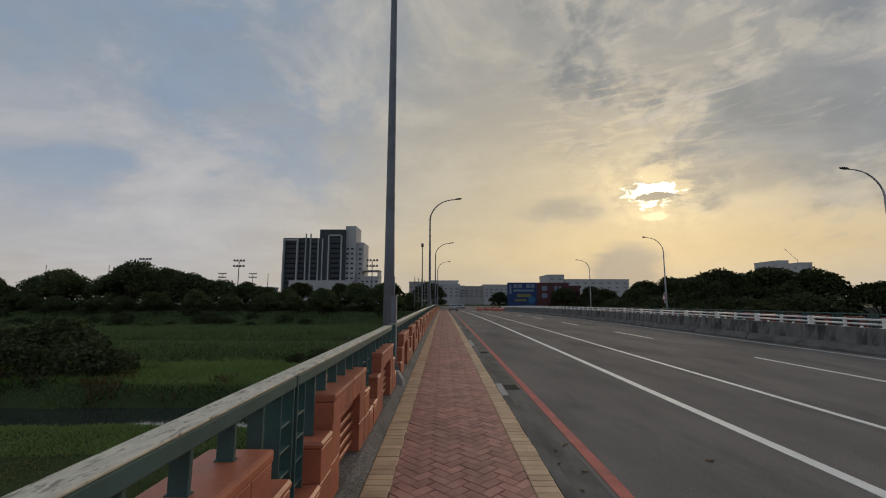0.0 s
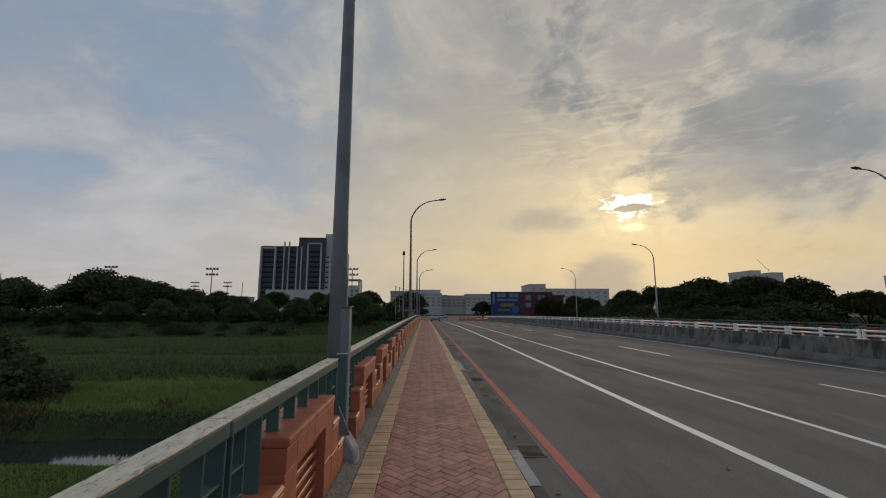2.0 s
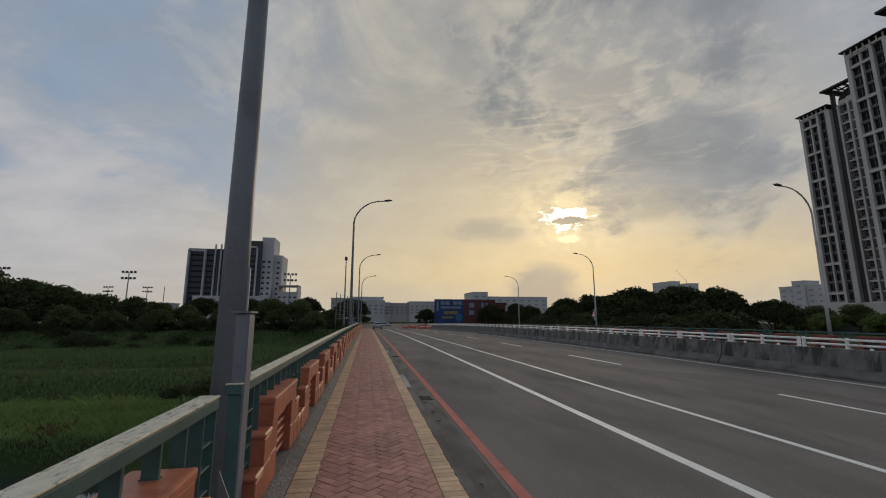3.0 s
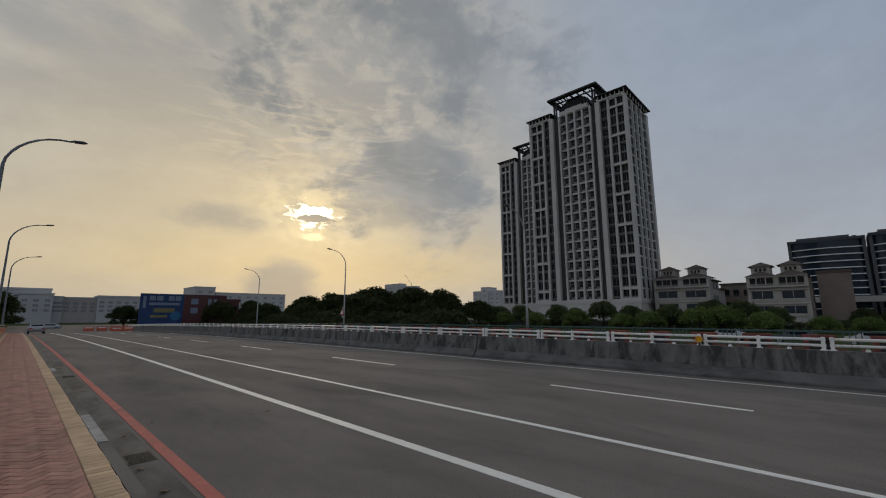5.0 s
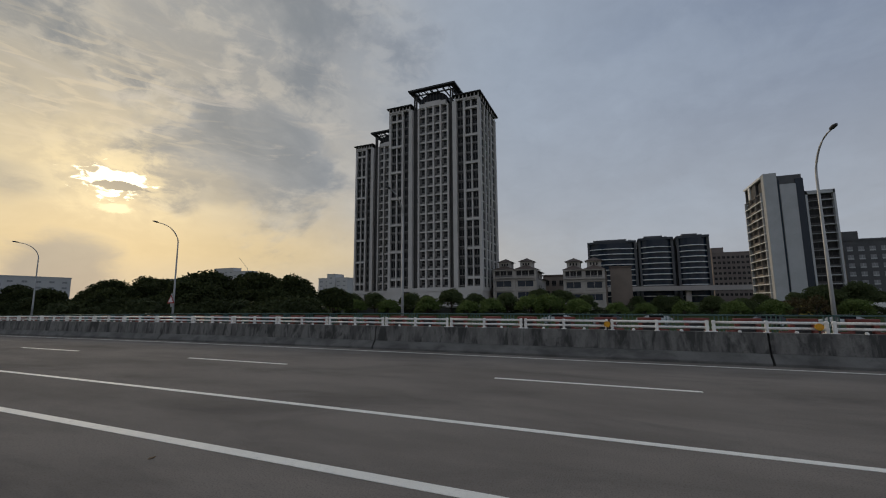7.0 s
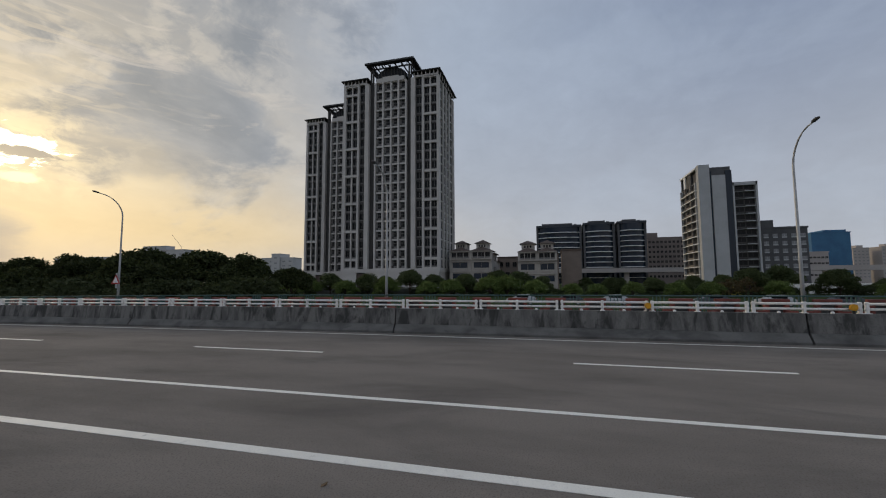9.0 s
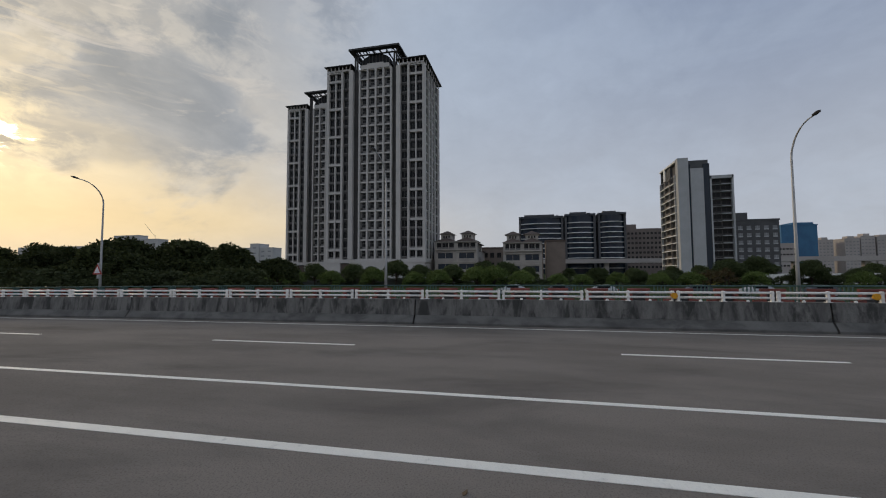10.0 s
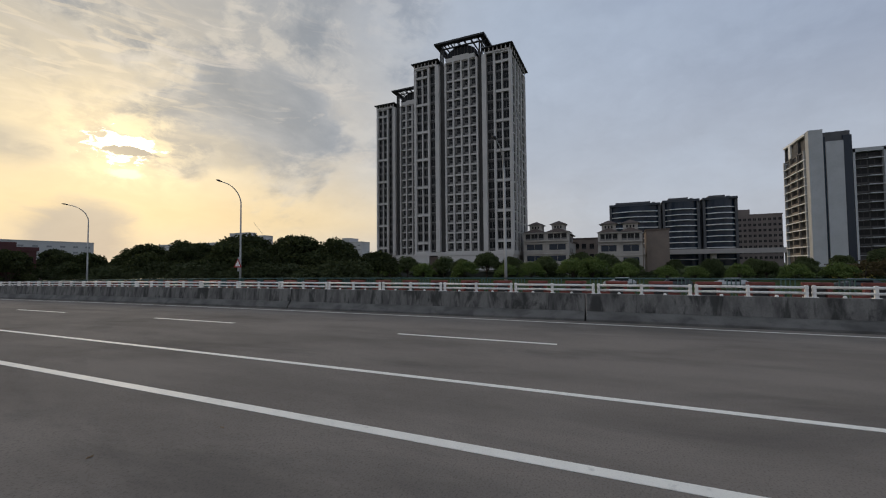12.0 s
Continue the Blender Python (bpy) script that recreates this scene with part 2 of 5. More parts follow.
M_foot = material("barrier_foot", (0.165, 0.159, 0.149), 0.92, (0.095, 0.091, 0.086), 1.5, 30, 0.5, stretch=(1, 0.5, 1), stain=(0.07, 0.068, 0.065), stain_scale=3.0, stain_amt=0.7, grit=1.4, stain_edge=(0.45, 0.70))
M_kerbpale = material("pale_kerb_stone", (0.40, 0.39, 0.38), 0.8, (0.30, 0.29, 0.28), 6, 50, 0.4, stain=(0.14, 0.13, 0.12), stain_scale=4, stain_amt=0.6)
M_agg = material("exposed_aggregate", (0.30, 0.28, 0.25), 0.95, (0.12, 0.11, 0.10), 45, 120, 1.0, stain=(0.07, 0.07, 0.05), stain_scale=2.0, stain_amt=0.5)
M_terra = material("terracotta_tile", (0.50, 0.165, 0.088), 0.45, (0.41, 0.128, 0.068), 3.0, 50, 0.12, stain=(0.20, 0.062, 0.036), stain_scale=3.4, stain_amt=0.5, per_object=0.20, spec=0.5)
# Terracotta again, darkened: the far side's shade is put into the colour
M_terra_shaded = material("dull_maroon_tile", (0.25, 0.068, 0.052), 0.6, (0.19, 0.052, 0.04), 2.0, 30, 0.1, stain=(0.09, 0.03, 0.025), stain_scale=2.0, stain_amt=0.6, per_object=0.3)
M_brick = material("red_paver", (0.50, 0.245, 0.185), 0.75, (0.40, 0.188, 0.143), 5, 70, 0.5, stain=(0.22, 0.13, 0.105), stain_scale=0.7, stain_amt=0.5, per_object=0.32, spec=0.5)
M_yellow = material("ochre_paver", (0.66, 0.455, 0.28), 0.75, (0.55, 0.365, 0.22), 5, 70, 0.5, stain=(0.28, 0.20, 0.13), stain_scale=0.9, stain_amt=0.5, per_object=0.28, spec=0.5)
M_joint = material("paver_joint_sand", (0.10, 0.07, 0.055), 0.95)
M_green = material("green_painted_steel", (0.060, 0.125, 0.115), 0.5, (0.048, 0.095, 0.09), 4, 60, 0.1, stain=(0.10, 0.10, 0.085), stain_scale=5, stain_amt=0.25)
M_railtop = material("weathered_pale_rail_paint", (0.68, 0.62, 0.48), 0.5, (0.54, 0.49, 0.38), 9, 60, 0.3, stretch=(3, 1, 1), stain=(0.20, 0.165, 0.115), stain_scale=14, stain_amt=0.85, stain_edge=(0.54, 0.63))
M_pole = material("grey_pole_paint", (0.20, 0.215, 0.24), 0.5, (0.17, 0.18, 0.20), 2, 40, 0.06, stain=(0.12, 0.12, 0.125), stain_scale=2)
M_palepole = material("galvanised_pale_pole", (0.46, 0.47, 0.48), 0.45, (0.38, 0.39, 0.40), 1.5, 30, 0.05, metal=0.3)
M_lamp = material("lamp_head_grey", (0.10, 0.10, 0.11), 0.5)
M_rail_white = material("white_rail_paint", (0.88, 0.86, 0.82), 0.5, (0.80, 0.78, 0.75), 2, 40, 0.05, stain=(0.35, 0.33, 0.30), stain_scale=3, stain_amt=0.5)
M_iron = material("cast_iron", (0.06, 0.06, 0.06), 0.6, metal=0.5)
M_bark = material("bark", (0.075, 0.055, 0.04), 0.9, fine=20)
M_leaf_dark = leaf_material("leaf_dark", (0.022, 0.032, 0.011), (0.070, 0.082, 0.026))
M_leaf_light = leaf_material("leaf_light", (0.10, 0.15, 0.040), (0.19, 0.24, 0.07))
M_leaf_brown = leaf_material("leaf_brown", (0.09, 0.06, 0.03), (0.12, 0.10, 0.04))
M_grass = material("river_grass", (0.055, 0.075, 0.028), 0.95, (0.034, 0.050, 0.019), 0.25, 12, 0.8, stain=(0.045, 0.040, 0.022), stain_scale=0.12, stain_amt=0.5, spec=0.03)
M_blade = leaf_material("grass_blade", (0.15, 0.23, 0.065), (0.26, 0.34, 0.105))
M_leaf_mid = leaf_material("leaf_mid", (0.055, 0.075, 0.030), (0.125, 0.15, 0.058))
M_shrub = leaf_material("shrub_leaf", (0.042, 0.055, 0.022), (0.085, 0.10, 0.042))
M_lawn = leaf_material("lawn_blade", (0.16, 0.165, 0.065), (0.21, 0.205, 0.085))
M_reed = leaf_material("reed_blade", (0.12, 0.175, 0.065), (0.155, 0.215, 0.08))
M_water = plain_glass("still_water", (0.03, 0.04, 0.035), 0.06)
M_town = material("town_ground", (0.12, 0.115, 0.105), 0.9, (0.08, 0.09, 0.06), 0.08, 5)
M_tower = material("tower_stone_tile", (0.56, 0.53, 0.505), 0.8, (0.50, 0.475, 0.455), 0.15, 3, 0.05, stain=(0.46, 0.44, 0.42), stain_scale=0.08, stain_amt=0.4)
# Near-black: the shade inside recesses is put into this tile colour
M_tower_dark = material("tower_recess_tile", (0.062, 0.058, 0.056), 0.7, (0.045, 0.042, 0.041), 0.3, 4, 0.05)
M_window = plain_glass("dark_window_glass", (0.008, 0.009, 0.011), 0.3, 0.16)
M_roof_dark = material("dark_roof_metal", (0.035, 0.033, 0.034), 0.55)
M_blueglass = plain_glass("blue_curtain_glass", (0.014, 0.024, 0.04), 0.25, 0.3)
M_rail_panel = material("balcony_panel_grey", (0.20, 0.19, 0.185), 0.7, (0.15, 0.143, 0.14), 0.6, 4, 0.05)
M_villa = material("villa_stone", (0.43, 0.395, 0.36), 0.85, (0.36, 0.33, 0.30), 0.4, 5, 0.05)
M_villa_side = material("villa_brown_render", (0.23, 0.185, 0.155), 0.85, (0.20, 0.16, 0.135), 0.4, 5, 0.05)
M_roof_brown = material("brown_roof_tile", (0.12, 0.09, 0.075), 0.8)
M_office = material("office_dark_panel", (0.045, 0.052, 0.065), 0.5)
M_fin = material("office_white_fin", (0.84, 0.85, 0.86), 0.6)
M_greywall = material("grey_tile_wall", (0.105, 0.105, 0.11), 0.8, (0.085, 0.085, 0.09), 0.3, 4, 0.05)
M_lightwall = material("pale_grey_wall", (0.46, 0.465, 0.475), 0.8, (0.41, 0.415, 0.42), 0.2, 4, 0.05)
M_balcony = material("balcony_beige", (0.25, 0.22, 0.195), 0.8)
# Distance haze is put into these wall and pane colours as paleness
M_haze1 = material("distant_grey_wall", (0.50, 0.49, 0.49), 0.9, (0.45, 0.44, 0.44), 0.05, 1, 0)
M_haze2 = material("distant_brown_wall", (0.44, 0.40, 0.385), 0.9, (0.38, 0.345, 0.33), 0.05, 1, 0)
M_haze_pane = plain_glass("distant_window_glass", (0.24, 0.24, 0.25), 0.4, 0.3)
M_brownstone = material("brown_stone", (0.20, 0.165, 0.15), 0.85, (0.165, 0.135, 0.125), 0.1, 2, 0)
M_bluewall = material("blue_netting", (0.06, 0.17, 0.30), 0.8, (0.05, 0.13, 0.24), 0.1, 2, 0)
M_board_blue = material("billboard_blue", (0.015, 0.05, 0.16), 0.6, (0.012, 0.035, 0.11), 0.2, 5, 0)
M_board_red = material("billboard_brown_red", (0.10, 0.032, 0.032), 0.6, (0.08, 0.026, 0.026), 0.2, 5, 0)
M_text = material("billboard_lettering", (0.20, 0.25, 0.32), 0.6)
M_text_y = material("billboard_yellow", (0.22, 0.20, 0.08), 0.6)
M_orange = material("orange_barrier_plastic", (0.52, 0.10, 0.04), 0.55)
M_car_white = material("car_paint_silver", (0.45, 0.46, 0.47), 0.3, bump=0)
M_car_dark = material("car_paint_dark", (0.05, 0.055, 0.06), 0.3, bump=0)
M_tyre = material("tyre_rubber", (0.02, 0.02, 0.02), 0.85)
M_sign = material("sign_red_border", (0.45, 0.04, 0.03), 0.5)
M_kiosk = material("yellow_kiosk_paint", (0.55, 0.42, 0.10), 0.7)
M_net = material("green_mesh_fence", (0.03, 0.075, 0.06), 0.7)


# ---- mesh helpers ----
def box(bm, x0, y0, z0, x1, y1, z1, bevel=0.0, seg=1):
    vs = [bm.verts.new((x, y, z)) for z in (z0, z1) for y in (y0, y1) for x in (x0, x1)]
    fs = [bm.faces.new([vs[i] for i in f]) for f in ((0, 2, 3, 1), (4, 5, 7, 6), (0, 1, 5, 4), (2, 6, 7, 3), (0, 4, 6, 2), (1, 3, 7, 5))]
    if bevel:
        es = list({e for f in fs for e in f.edges})
        bmesh.ops.bevel(bm, geom=es, offset=bevel, segments=seg, affect="EDGES", profile=0.6)


def prism(bm, prof, y0, y1, zf=None, step=4.0):
    """Sweep an (x, z) profile along y; zf gives the height of the ground at y."""
    k = max(1, int(round((y1 - y0) / step)))
    rings = []
    for i in range(k + 1):
        y = y0 + (y1 - y0) * i / k
        dz = zf(y) if zf else 0.0
        rings.append([bm.verts.new((x, y, z + dz)) for x, z in prof])
    m = len(prof)
    for a, b in zip(rings, rings[1:]):
        for j in range(m):
            bm.faces.new((a[j], a[(j + 1) % m], b[(j + 1) % m], b[j]))
    bm.faces.new(rings[0][::-1]), bm.faces.new(rings[-1])


def tube(bm, pts, radii, sides=10):
    """A round bar along a line of points."""
    rings = []
    pts = [Vector(p) for p in pts]
    for i, p in enumerate(pts):
        d = (pts[min(i + 1, len(pts) - 1)] - pts[max(i - 1, 0)]).normalized()
        up = Vector((0, 1, 0)) if abs(d.z) > 0.9 or abs(d.x) > 0.9 else Vector((0, 0, 1))
        u = d.cross(up).normalized()
        v = d.cross(u)
        r = radii[i] if isinstance(radii, (list, tuple)) else radii
        rings.append([bm.verts.new(p + r * (math.cos(a) * u + math.sin(a) * v)) for a in (2 * math.pi * k / sides for k in range(sides))])
    for a, b in zip(rings, rings[1:]):
        for j in range(sides):
            bm.faces.new((a[j], a[(j + 1) % sides], b[(j + 1) % sides], b[j]))
    bm.faces.new(rings[0][::-1]), bm.faces.new(rings[-1])


def finish(bm, name, mat, smooth=False):
    bmesh.ops.recalc_face_normals(bm, faces=bm.faces[:])
    me = bpy.data.meshes.new(name)
    bm.to_mesh(me)
    bm.free()
    me.materials.append(mat)
    if smooth:
        for p in me.polygons:
            p.use_smooth = True
    return me


def part(name, bm, mat, parent=None, label="", smooth=False):
    ob = new(name, finish(bm, name, mat, smooth))
    ob.parent = parent
    return tagged(ob, label)


def thing(name, m, label, category, group="", kind=""):
    ob = new(name)
    ob.matrix_basis = m
    return tagged(ob, label, category, group, kind)


def boxes(*rows, bevel=0.0, seg=1):
    bm = bmesh.new()
    for r in rows:
        box(bm, *r, bevel=bevel, seg=seg)
    return bm


def structure(name, bm, mat, label, category):
    return tagged(part(name, bm, mat), label, category, kind="structure")


def deck_z(y):
    """The bridge falls gently away ahead."""
    if y < 10:
        return 0.0
    if y < 100:
        return -1.3e-4 * (y - 10) ** 2
    return -1.053


def strip(bm, x0, x1, y0, y1, z0, z1, zf=deck_z, step=4.0):
    prism(bm, [(x0, z0), (x1, z0), (x1, z1), (x0, z1)], y0, y1, zf, step)

# ---- large structure ----
Y0, Y1 = -45.0, 92.0          # bridge ends
BANK = -4.5                   # level of the river land
FAR = 26.95                   # the far balustrade
DROP = -0.36                  # how much lower the far carriageway's edge lies


def far_z(y):
    return deck_z(y) + DROP


def ground_height(x, y):
    """River land, dug out along the stream, rising to the town beyond the banks."""
    h = BANK + 0.35 * noise.noise(Vector((x * 0.07, y * 0.07, 0))) + 0.12 * noise.noise(Vector((x * 0.4, y * 0.4, 3)))
    s = y - (21.3 + 1.2 * math.sin(x * 0.12) + 0.6 * math.sin(x * 0.31))
    h -= 0.85 * math.exp(-(s / 2.0) ** 4)
    if x < 40:
        u = min(1, max(0, (s - 1.4) / 1.2))
        h += 0.85 * u * u * (3 - 2 * u) * math.exp(-(max(0, s - 4) / 9.5) ** 4)     # cut bank and grassy mound
        h += 0.8 * math.exp(-((s - 23) / 5.5) ** 4) + 0.7 * math.exp(-((s - 52) / 12) ** 4)
    t = min(1, max(0, (y - 92) / 16))
    if x > 30:
        t = max(t, min(1, max(0, (x - 42) / 14)))
    t = t * t * (3 - 2 * t)
    return h * (1 - t) + (-1.35 if y > 92 else -1.6) * t


def make_ground():
    bm = bmesh.new()
    xs = [-3000, -1200, -500, -300, -220] + [-180 + 3 * i for i in range(54)] + [-18 + 1.5 * i for i in range(14)] + [3, 15, 27, 30, 36, 42, 46, 50, 54, 60, 80, 110, 150, 250, 500, 1200, 3000]
    ys = [-3000, -1000, -400, -200, -120, -80] + [-50 + 5 * i for i in range(12)] + [10 + 1.0 * i for i in range(42)] + [52 + 4 * i for i in range(11)] + [96, 100, 104, 108, 115, 130, 160, 220, 400, 1000, 3000]
    grid = [[bm.verts.new((x, y, ground_height(x, y))) for x in xs] for y in ys]
    for a, b in zip(grid, grid[1:]):
        for i in range(len(xs) - 1):
            bm.faces.new((a[i], a[i + 1], b[i + 1], b[i]))
    structure("ground", bm, M_grass, "dark green river land with a dug stream bed", "ground").data.polygons.foreach_set("use_smooth", [True] * ((len(xs) - 1) * (len(ys) - 1)))


make_ground()
bm = bmesh.new()
box(bm, -220, 15, BANK - 0.60, 60, 29, BANK - 0.30)
structure("stream_water", bm, M_water, "still dark stream reflecting the evening sky", "water")

# deck, two carriageways
bm = bmesh.new()
strip(bm, 1.01, 25.7, Y0, Y1, -1.1, 0.0)
structure("road", bm, M_asphalt, "worn dark grey asphalt bridge carriageway", "road")
bm = bmesh.new()
strip(bm, -1.33, 1.01, Y0, Y1, -1.1, -0.02)
strip(bm, 25.7, 27.6, Y0, Y1, -1.3, -0.15)
structure("bridge_slab", bm, M_concrete, "grey concrete bridge edge slab", "bridge")
bm = bmesh.new()
strip(bm, 1.005, 1.40, Y0, Y1, -0.02, 0.004)
structure("gutter", bm, M_gutter, "stained concrete gutter beside the kerb", "gutter")
bm = bmesh.new()
strip(bm, 0.89, 1.005, Y0, Y1, -0.02, 0.150)
structure("kerb", bm, M_gutter, "grey weathered concrete kerb", "kerb")
bm = bmesh.new()
strip(bm, -0.75, 0.89, Y0, Y1, -0.02, 0.134)
structure("pavement", bm, M_joint, "footway bed under the clay pavers", "pavement")
bm = bmesh.new()
prism(bm, [(-1.33, -0.02), (-0.75, -0.02), (-0.75, 0.165), (-0.87, 0.235), (-1.25, 0.25), (-1.33, 0.19)], Y0, Y1, deck_z)
structure("plinth", bm, M_agg, "rough exposed-aggregate plinth under the balustrade", "plinth")
bm = bmesh.new()
strip(bm, 25.7, 27.6, Y0, Y1, -0.3, 0.12, far_z)
structure("pavement_far", bm, M_brick, "far footway of the bridge", "pavement")

# paint
for nm, x0, x1, mat, lab in (("red_line", 1.455, 1.585, M_red, "faded red no-stopping line"), ("lane_line", 3.745, 3.90, M_white, "wide solid white lane line"),
                             ("lane_line_thin", 5.79, 5.905, M_white, "solid white lane line"), ("edge_line", 12.72, 12.79, M_white, "thin worn white edge line"),
                             ("edge_line_far", 14.8, 14.9, M_white, "thin worn white edge line")):
    bm = bmesh.new()
    strip(bm, x0, x1, Y0, Y1, -0.02, 0.005)
    structure(nm, bm, mat, lab, "road marking")
bm = bmesh.new()
box(bm, 9.24, -2.0, -0.02, 9.345, 2.0, 0.005)
dash = finish(bm, "lane_dash", M_white)
for k in range(-5, 9):
    o = new("lane_dash", dash)
    y = 7.39 + 10 * k
    o.matrix_basis = pose(0, y, deck_z(y), math.degrees(math.atan2(deck_z(y + 2) - deck_z(y - 2), 4)))
    tagged(o, "thin white dashed lane mark", "road marking", "lane dashes", "structure")

# junction beyond the bridge
bm = bmesh.new()
strip(bm, -1.4, 90, Y1, 175, -1.2, 0.0)
structure("road_junction", bm, M_asphalt, "wide grey junction at the end of the bridge", "road")


# ---- central barrier ----
for k in range(-4, 7):
    a, b = 3.12 + 12.0 * k, 3.12 + 12.0 * (k + 1)
    ob = thing("concrete_barrier", pose(0, 0, 0), "rain-streaked grey concrete median barrier segment", "barrier", "median barrier")
    bm = bmesh.new()
    prism(bm, [(13.44, 0.30), (13.84, 0.30), (13.765, 0.83), (13.515, 0.83)], a + 0.025, b - 0.025, deck_z, 3.0)
    bmesh.ops.bevel(bm, geom=[e for e in bm.edges if len(e.link_faces) == 2 and e.calc_face_angle(0) > 0.5], offset=0.02, segments=2, affect="EDGES")
    part("wall", bm, M_concrete, ob)
    bm = bmesh.new()
    prism(bm, [(13.26, -0.03), (14.02, -0.03), (14.02, 0.07), (13.855, 0.296), (13.425, 0.296), (13.26, 0.07)], a + 0.03, b - 0.03, deck_z, 3.0)
    part("foot", bm, M_foot, ob, "paler scuffed concrete foot")


def make_guard_rail():
    """Two white rails on stub posts, one length between double posts."""
    t = thing("guard_rail", pose(13.70, 0, 0), "white painted steel two-rail guard on the median barrier", "railing", "median guard rails")
    for z in (0.945, 1.09):
        bm = bmesh.new()
        tube(bm, [(0, 0.03, z), (0, 2.58, z)], 0.034, 8)
        part("rail", bm, M_rail_white, t, smooth=True)
    for y in (0.08, 1.33, 2.53):
        bm = boxes((-0.045, y - 0.038, 0.835, 0.045, y + 0.038, 1.145), bevel=0.012)
        box(bm, -0.08, y - 0.07, 0.828, 0.08, y + 0.07, 0.845)
        part("post", bm, M_rail_white, t)
    for y in (0.72, 1.95):
        bm = bmesh.new()
        tube(bm, [(-0.06, y, 0.826), (-0.06, y, 0.865), (-0.06, y, 0.89)], [0.045, 0.045, 0.02], 8)
        part("anchor_bolt", bm, M_rail_white, t)
    return t


guard = make_guard_rail()
guard.matrix_basis = pose(13.64, 14.82 - 2.61 * 22, 0)
for k in range(-21, 30):
    y = 14.82 + 2.61 * k
    copy_thing(guard, pose(13.64, y, deck_z(y + 1.3), math.degrees(math.atan2(deck_z(y + 2.6) - deck_z(y), 2.6))))


# ---- balustrade ----
BAY = 2.363


def make_bay(lead=0.0):
    """One bay; lead: how much farther its rail reaches back towards the lamp."""
    t = thing("balustrade_bay", pose(0, 0, 0), "green steel railing over a stepped terracotta-tiled wall on the footway edge", "balustrade", "balustrade bays")
    h = BAY / 2
    top = part("handrail", boxes((-0.058, -h - lead + 0.006, 1.165, 0.058, h - 0.006, 1.238), bevel=0.008), M_green, t, "green flat steel handrail")
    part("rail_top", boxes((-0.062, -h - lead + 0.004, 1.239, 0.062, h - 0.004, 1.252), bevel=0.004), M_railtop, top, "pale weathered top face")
    plate = finish(boxes((-0.055, -0.008, 0.22, 0.055, 0.008, 1.164), bevel=0.003), "post", M_green)
    inner = finish(boxes((-0.045, -0.007, 0.50, 0.045, 0.007, 1.164), bevel=0.003), "post", M_green)
    short = finish(boxes((-0.040, -0.010, 0.752, 0.040, 0.010, 1.164), bevel=0.003), "baluster", M_green)
    stub = finish(boxes((-0.038, -0.012, 1.002, 0.038, 0.012, 1.164), bevel=0.003), "baluster", M_green)
    foot = finish(boxes((-0.044, -0.017, 1.0005, 0.044, 0.017, 1.006)), "baluster_foot", M_green)
    bar = finish(boxes((-0.05, 0.0, -0.006, 0.045, 0.155, 0.006), bevel=0.002), "shelf_bar", M_green)

    def put(name, me, y, z=0.0, under=t):
        o = new(name, me)
        o.parent, o.location = under, (0, y, z)
        return o

    for sgn in (-1, 1):
        put("post", plate, h - 0.035 if sgn > 0 else -h - lead + 0.035)
        put("post", inner, sgn * (h - 0.20))
        put("baluster", short, sgn * (h - 0.42))
        for z in (0.56, 0.70, 0.84, 0.98):
            put("shelf_bar", bar, h - 0.195 if sgn > 0 else -h + 0.04, z)
    for i in range(4):
        o = put("baluster", stub, -0.48 + 0.32 * i)
        put("baluster_foot", foot, 0, 0, o)
    # stepped tiled wall: rounded cap, fascia tiles, legs stepping down on both sides, slats in the recess
    wall = part("tiled_wall", boxes((-0.145, -0.40, 0.21, -0.10, 0.40, 0.79)), M_terra, t)
    slat = finish(boxes((-0.10, -0.378, -0.02, 0.075, 0.378, 0.02), bevel=0.006), "slat", M_terra)
    for z in (0.34, 0.43, 0.52, 0.61, 0.70):
        put("slat", slat, 0, z, wall)
    cap = finish(boxes((-0.155, -0.3142, 0.938, 0.157, 0.3142, 1.0), bevel=0.018, seg=2), "cap_tile", M_terra)
    for y in (-0.3155, 0.3155):
        put("cap_tile", cap, y, 0, wall)
    fascia = finish(boxes((-0.145, -0.1038, 0.795, 0.147, 0.1038, 0.937), bevel=0.004), "fascia_tile", M_terra)
    for i in range(6):
        put("fascia_tile", fascia, -0.525 + 0.21 * i, 0, wall)
    for sgn in (-1, 1):
        for a, b, z0, z1, xf in ((0.38, 0.63, 0.21, 0.50, 0.140), (0.38, 0.63, 0.502, 0.794, 0.141), (0.6315, 0.90, 0.21, 0.48, 0.143), (0.6315, 0.90, 0.482, 0.70, 0.143),
                                 (0.9015, 1.15, 0.21, 0.44, 0.145)):
            ya, yb = sorted((sgn * a, sgn * b))
            part("tile_block", boxes((-0.14, ya + 0.0006, z0, xf, yb - 0.0006, z1), bevel=0.004), M_terra, wall)
        for a, b, z in ((0.632, 0.912, 0.701), (0.902, 1.165, 0.441)):
            ya, yb = sorted((sgn * a, sgn * b))
            part("step_tile", boxes((-0.15, ya, z, 0.152, yb, z + 0.05), bevel=0.016), M_terra, wall)
    return t


bay, lead_bay = make_bay(), make_bay(0.24)
placed = set()
LAMPS = [4.38 + 24.34 * k for k in range(-1, 4)]
for ly in LAMPS:
    for k in range(10):
        y = ly + 1.70 + BAY * k
        if y > Y1:
            break
        m = pose(-1.04, y, deck_z(y), math.degrees(math.atan2(deck_z(y + 1) - deck_z(y - 1), 2)))
        src = bay if k else lead_bay
        if src.name in placed:
            copy_thing(src, m)
        else:
            placed.add(src.name)
            src.matrix_basis = m


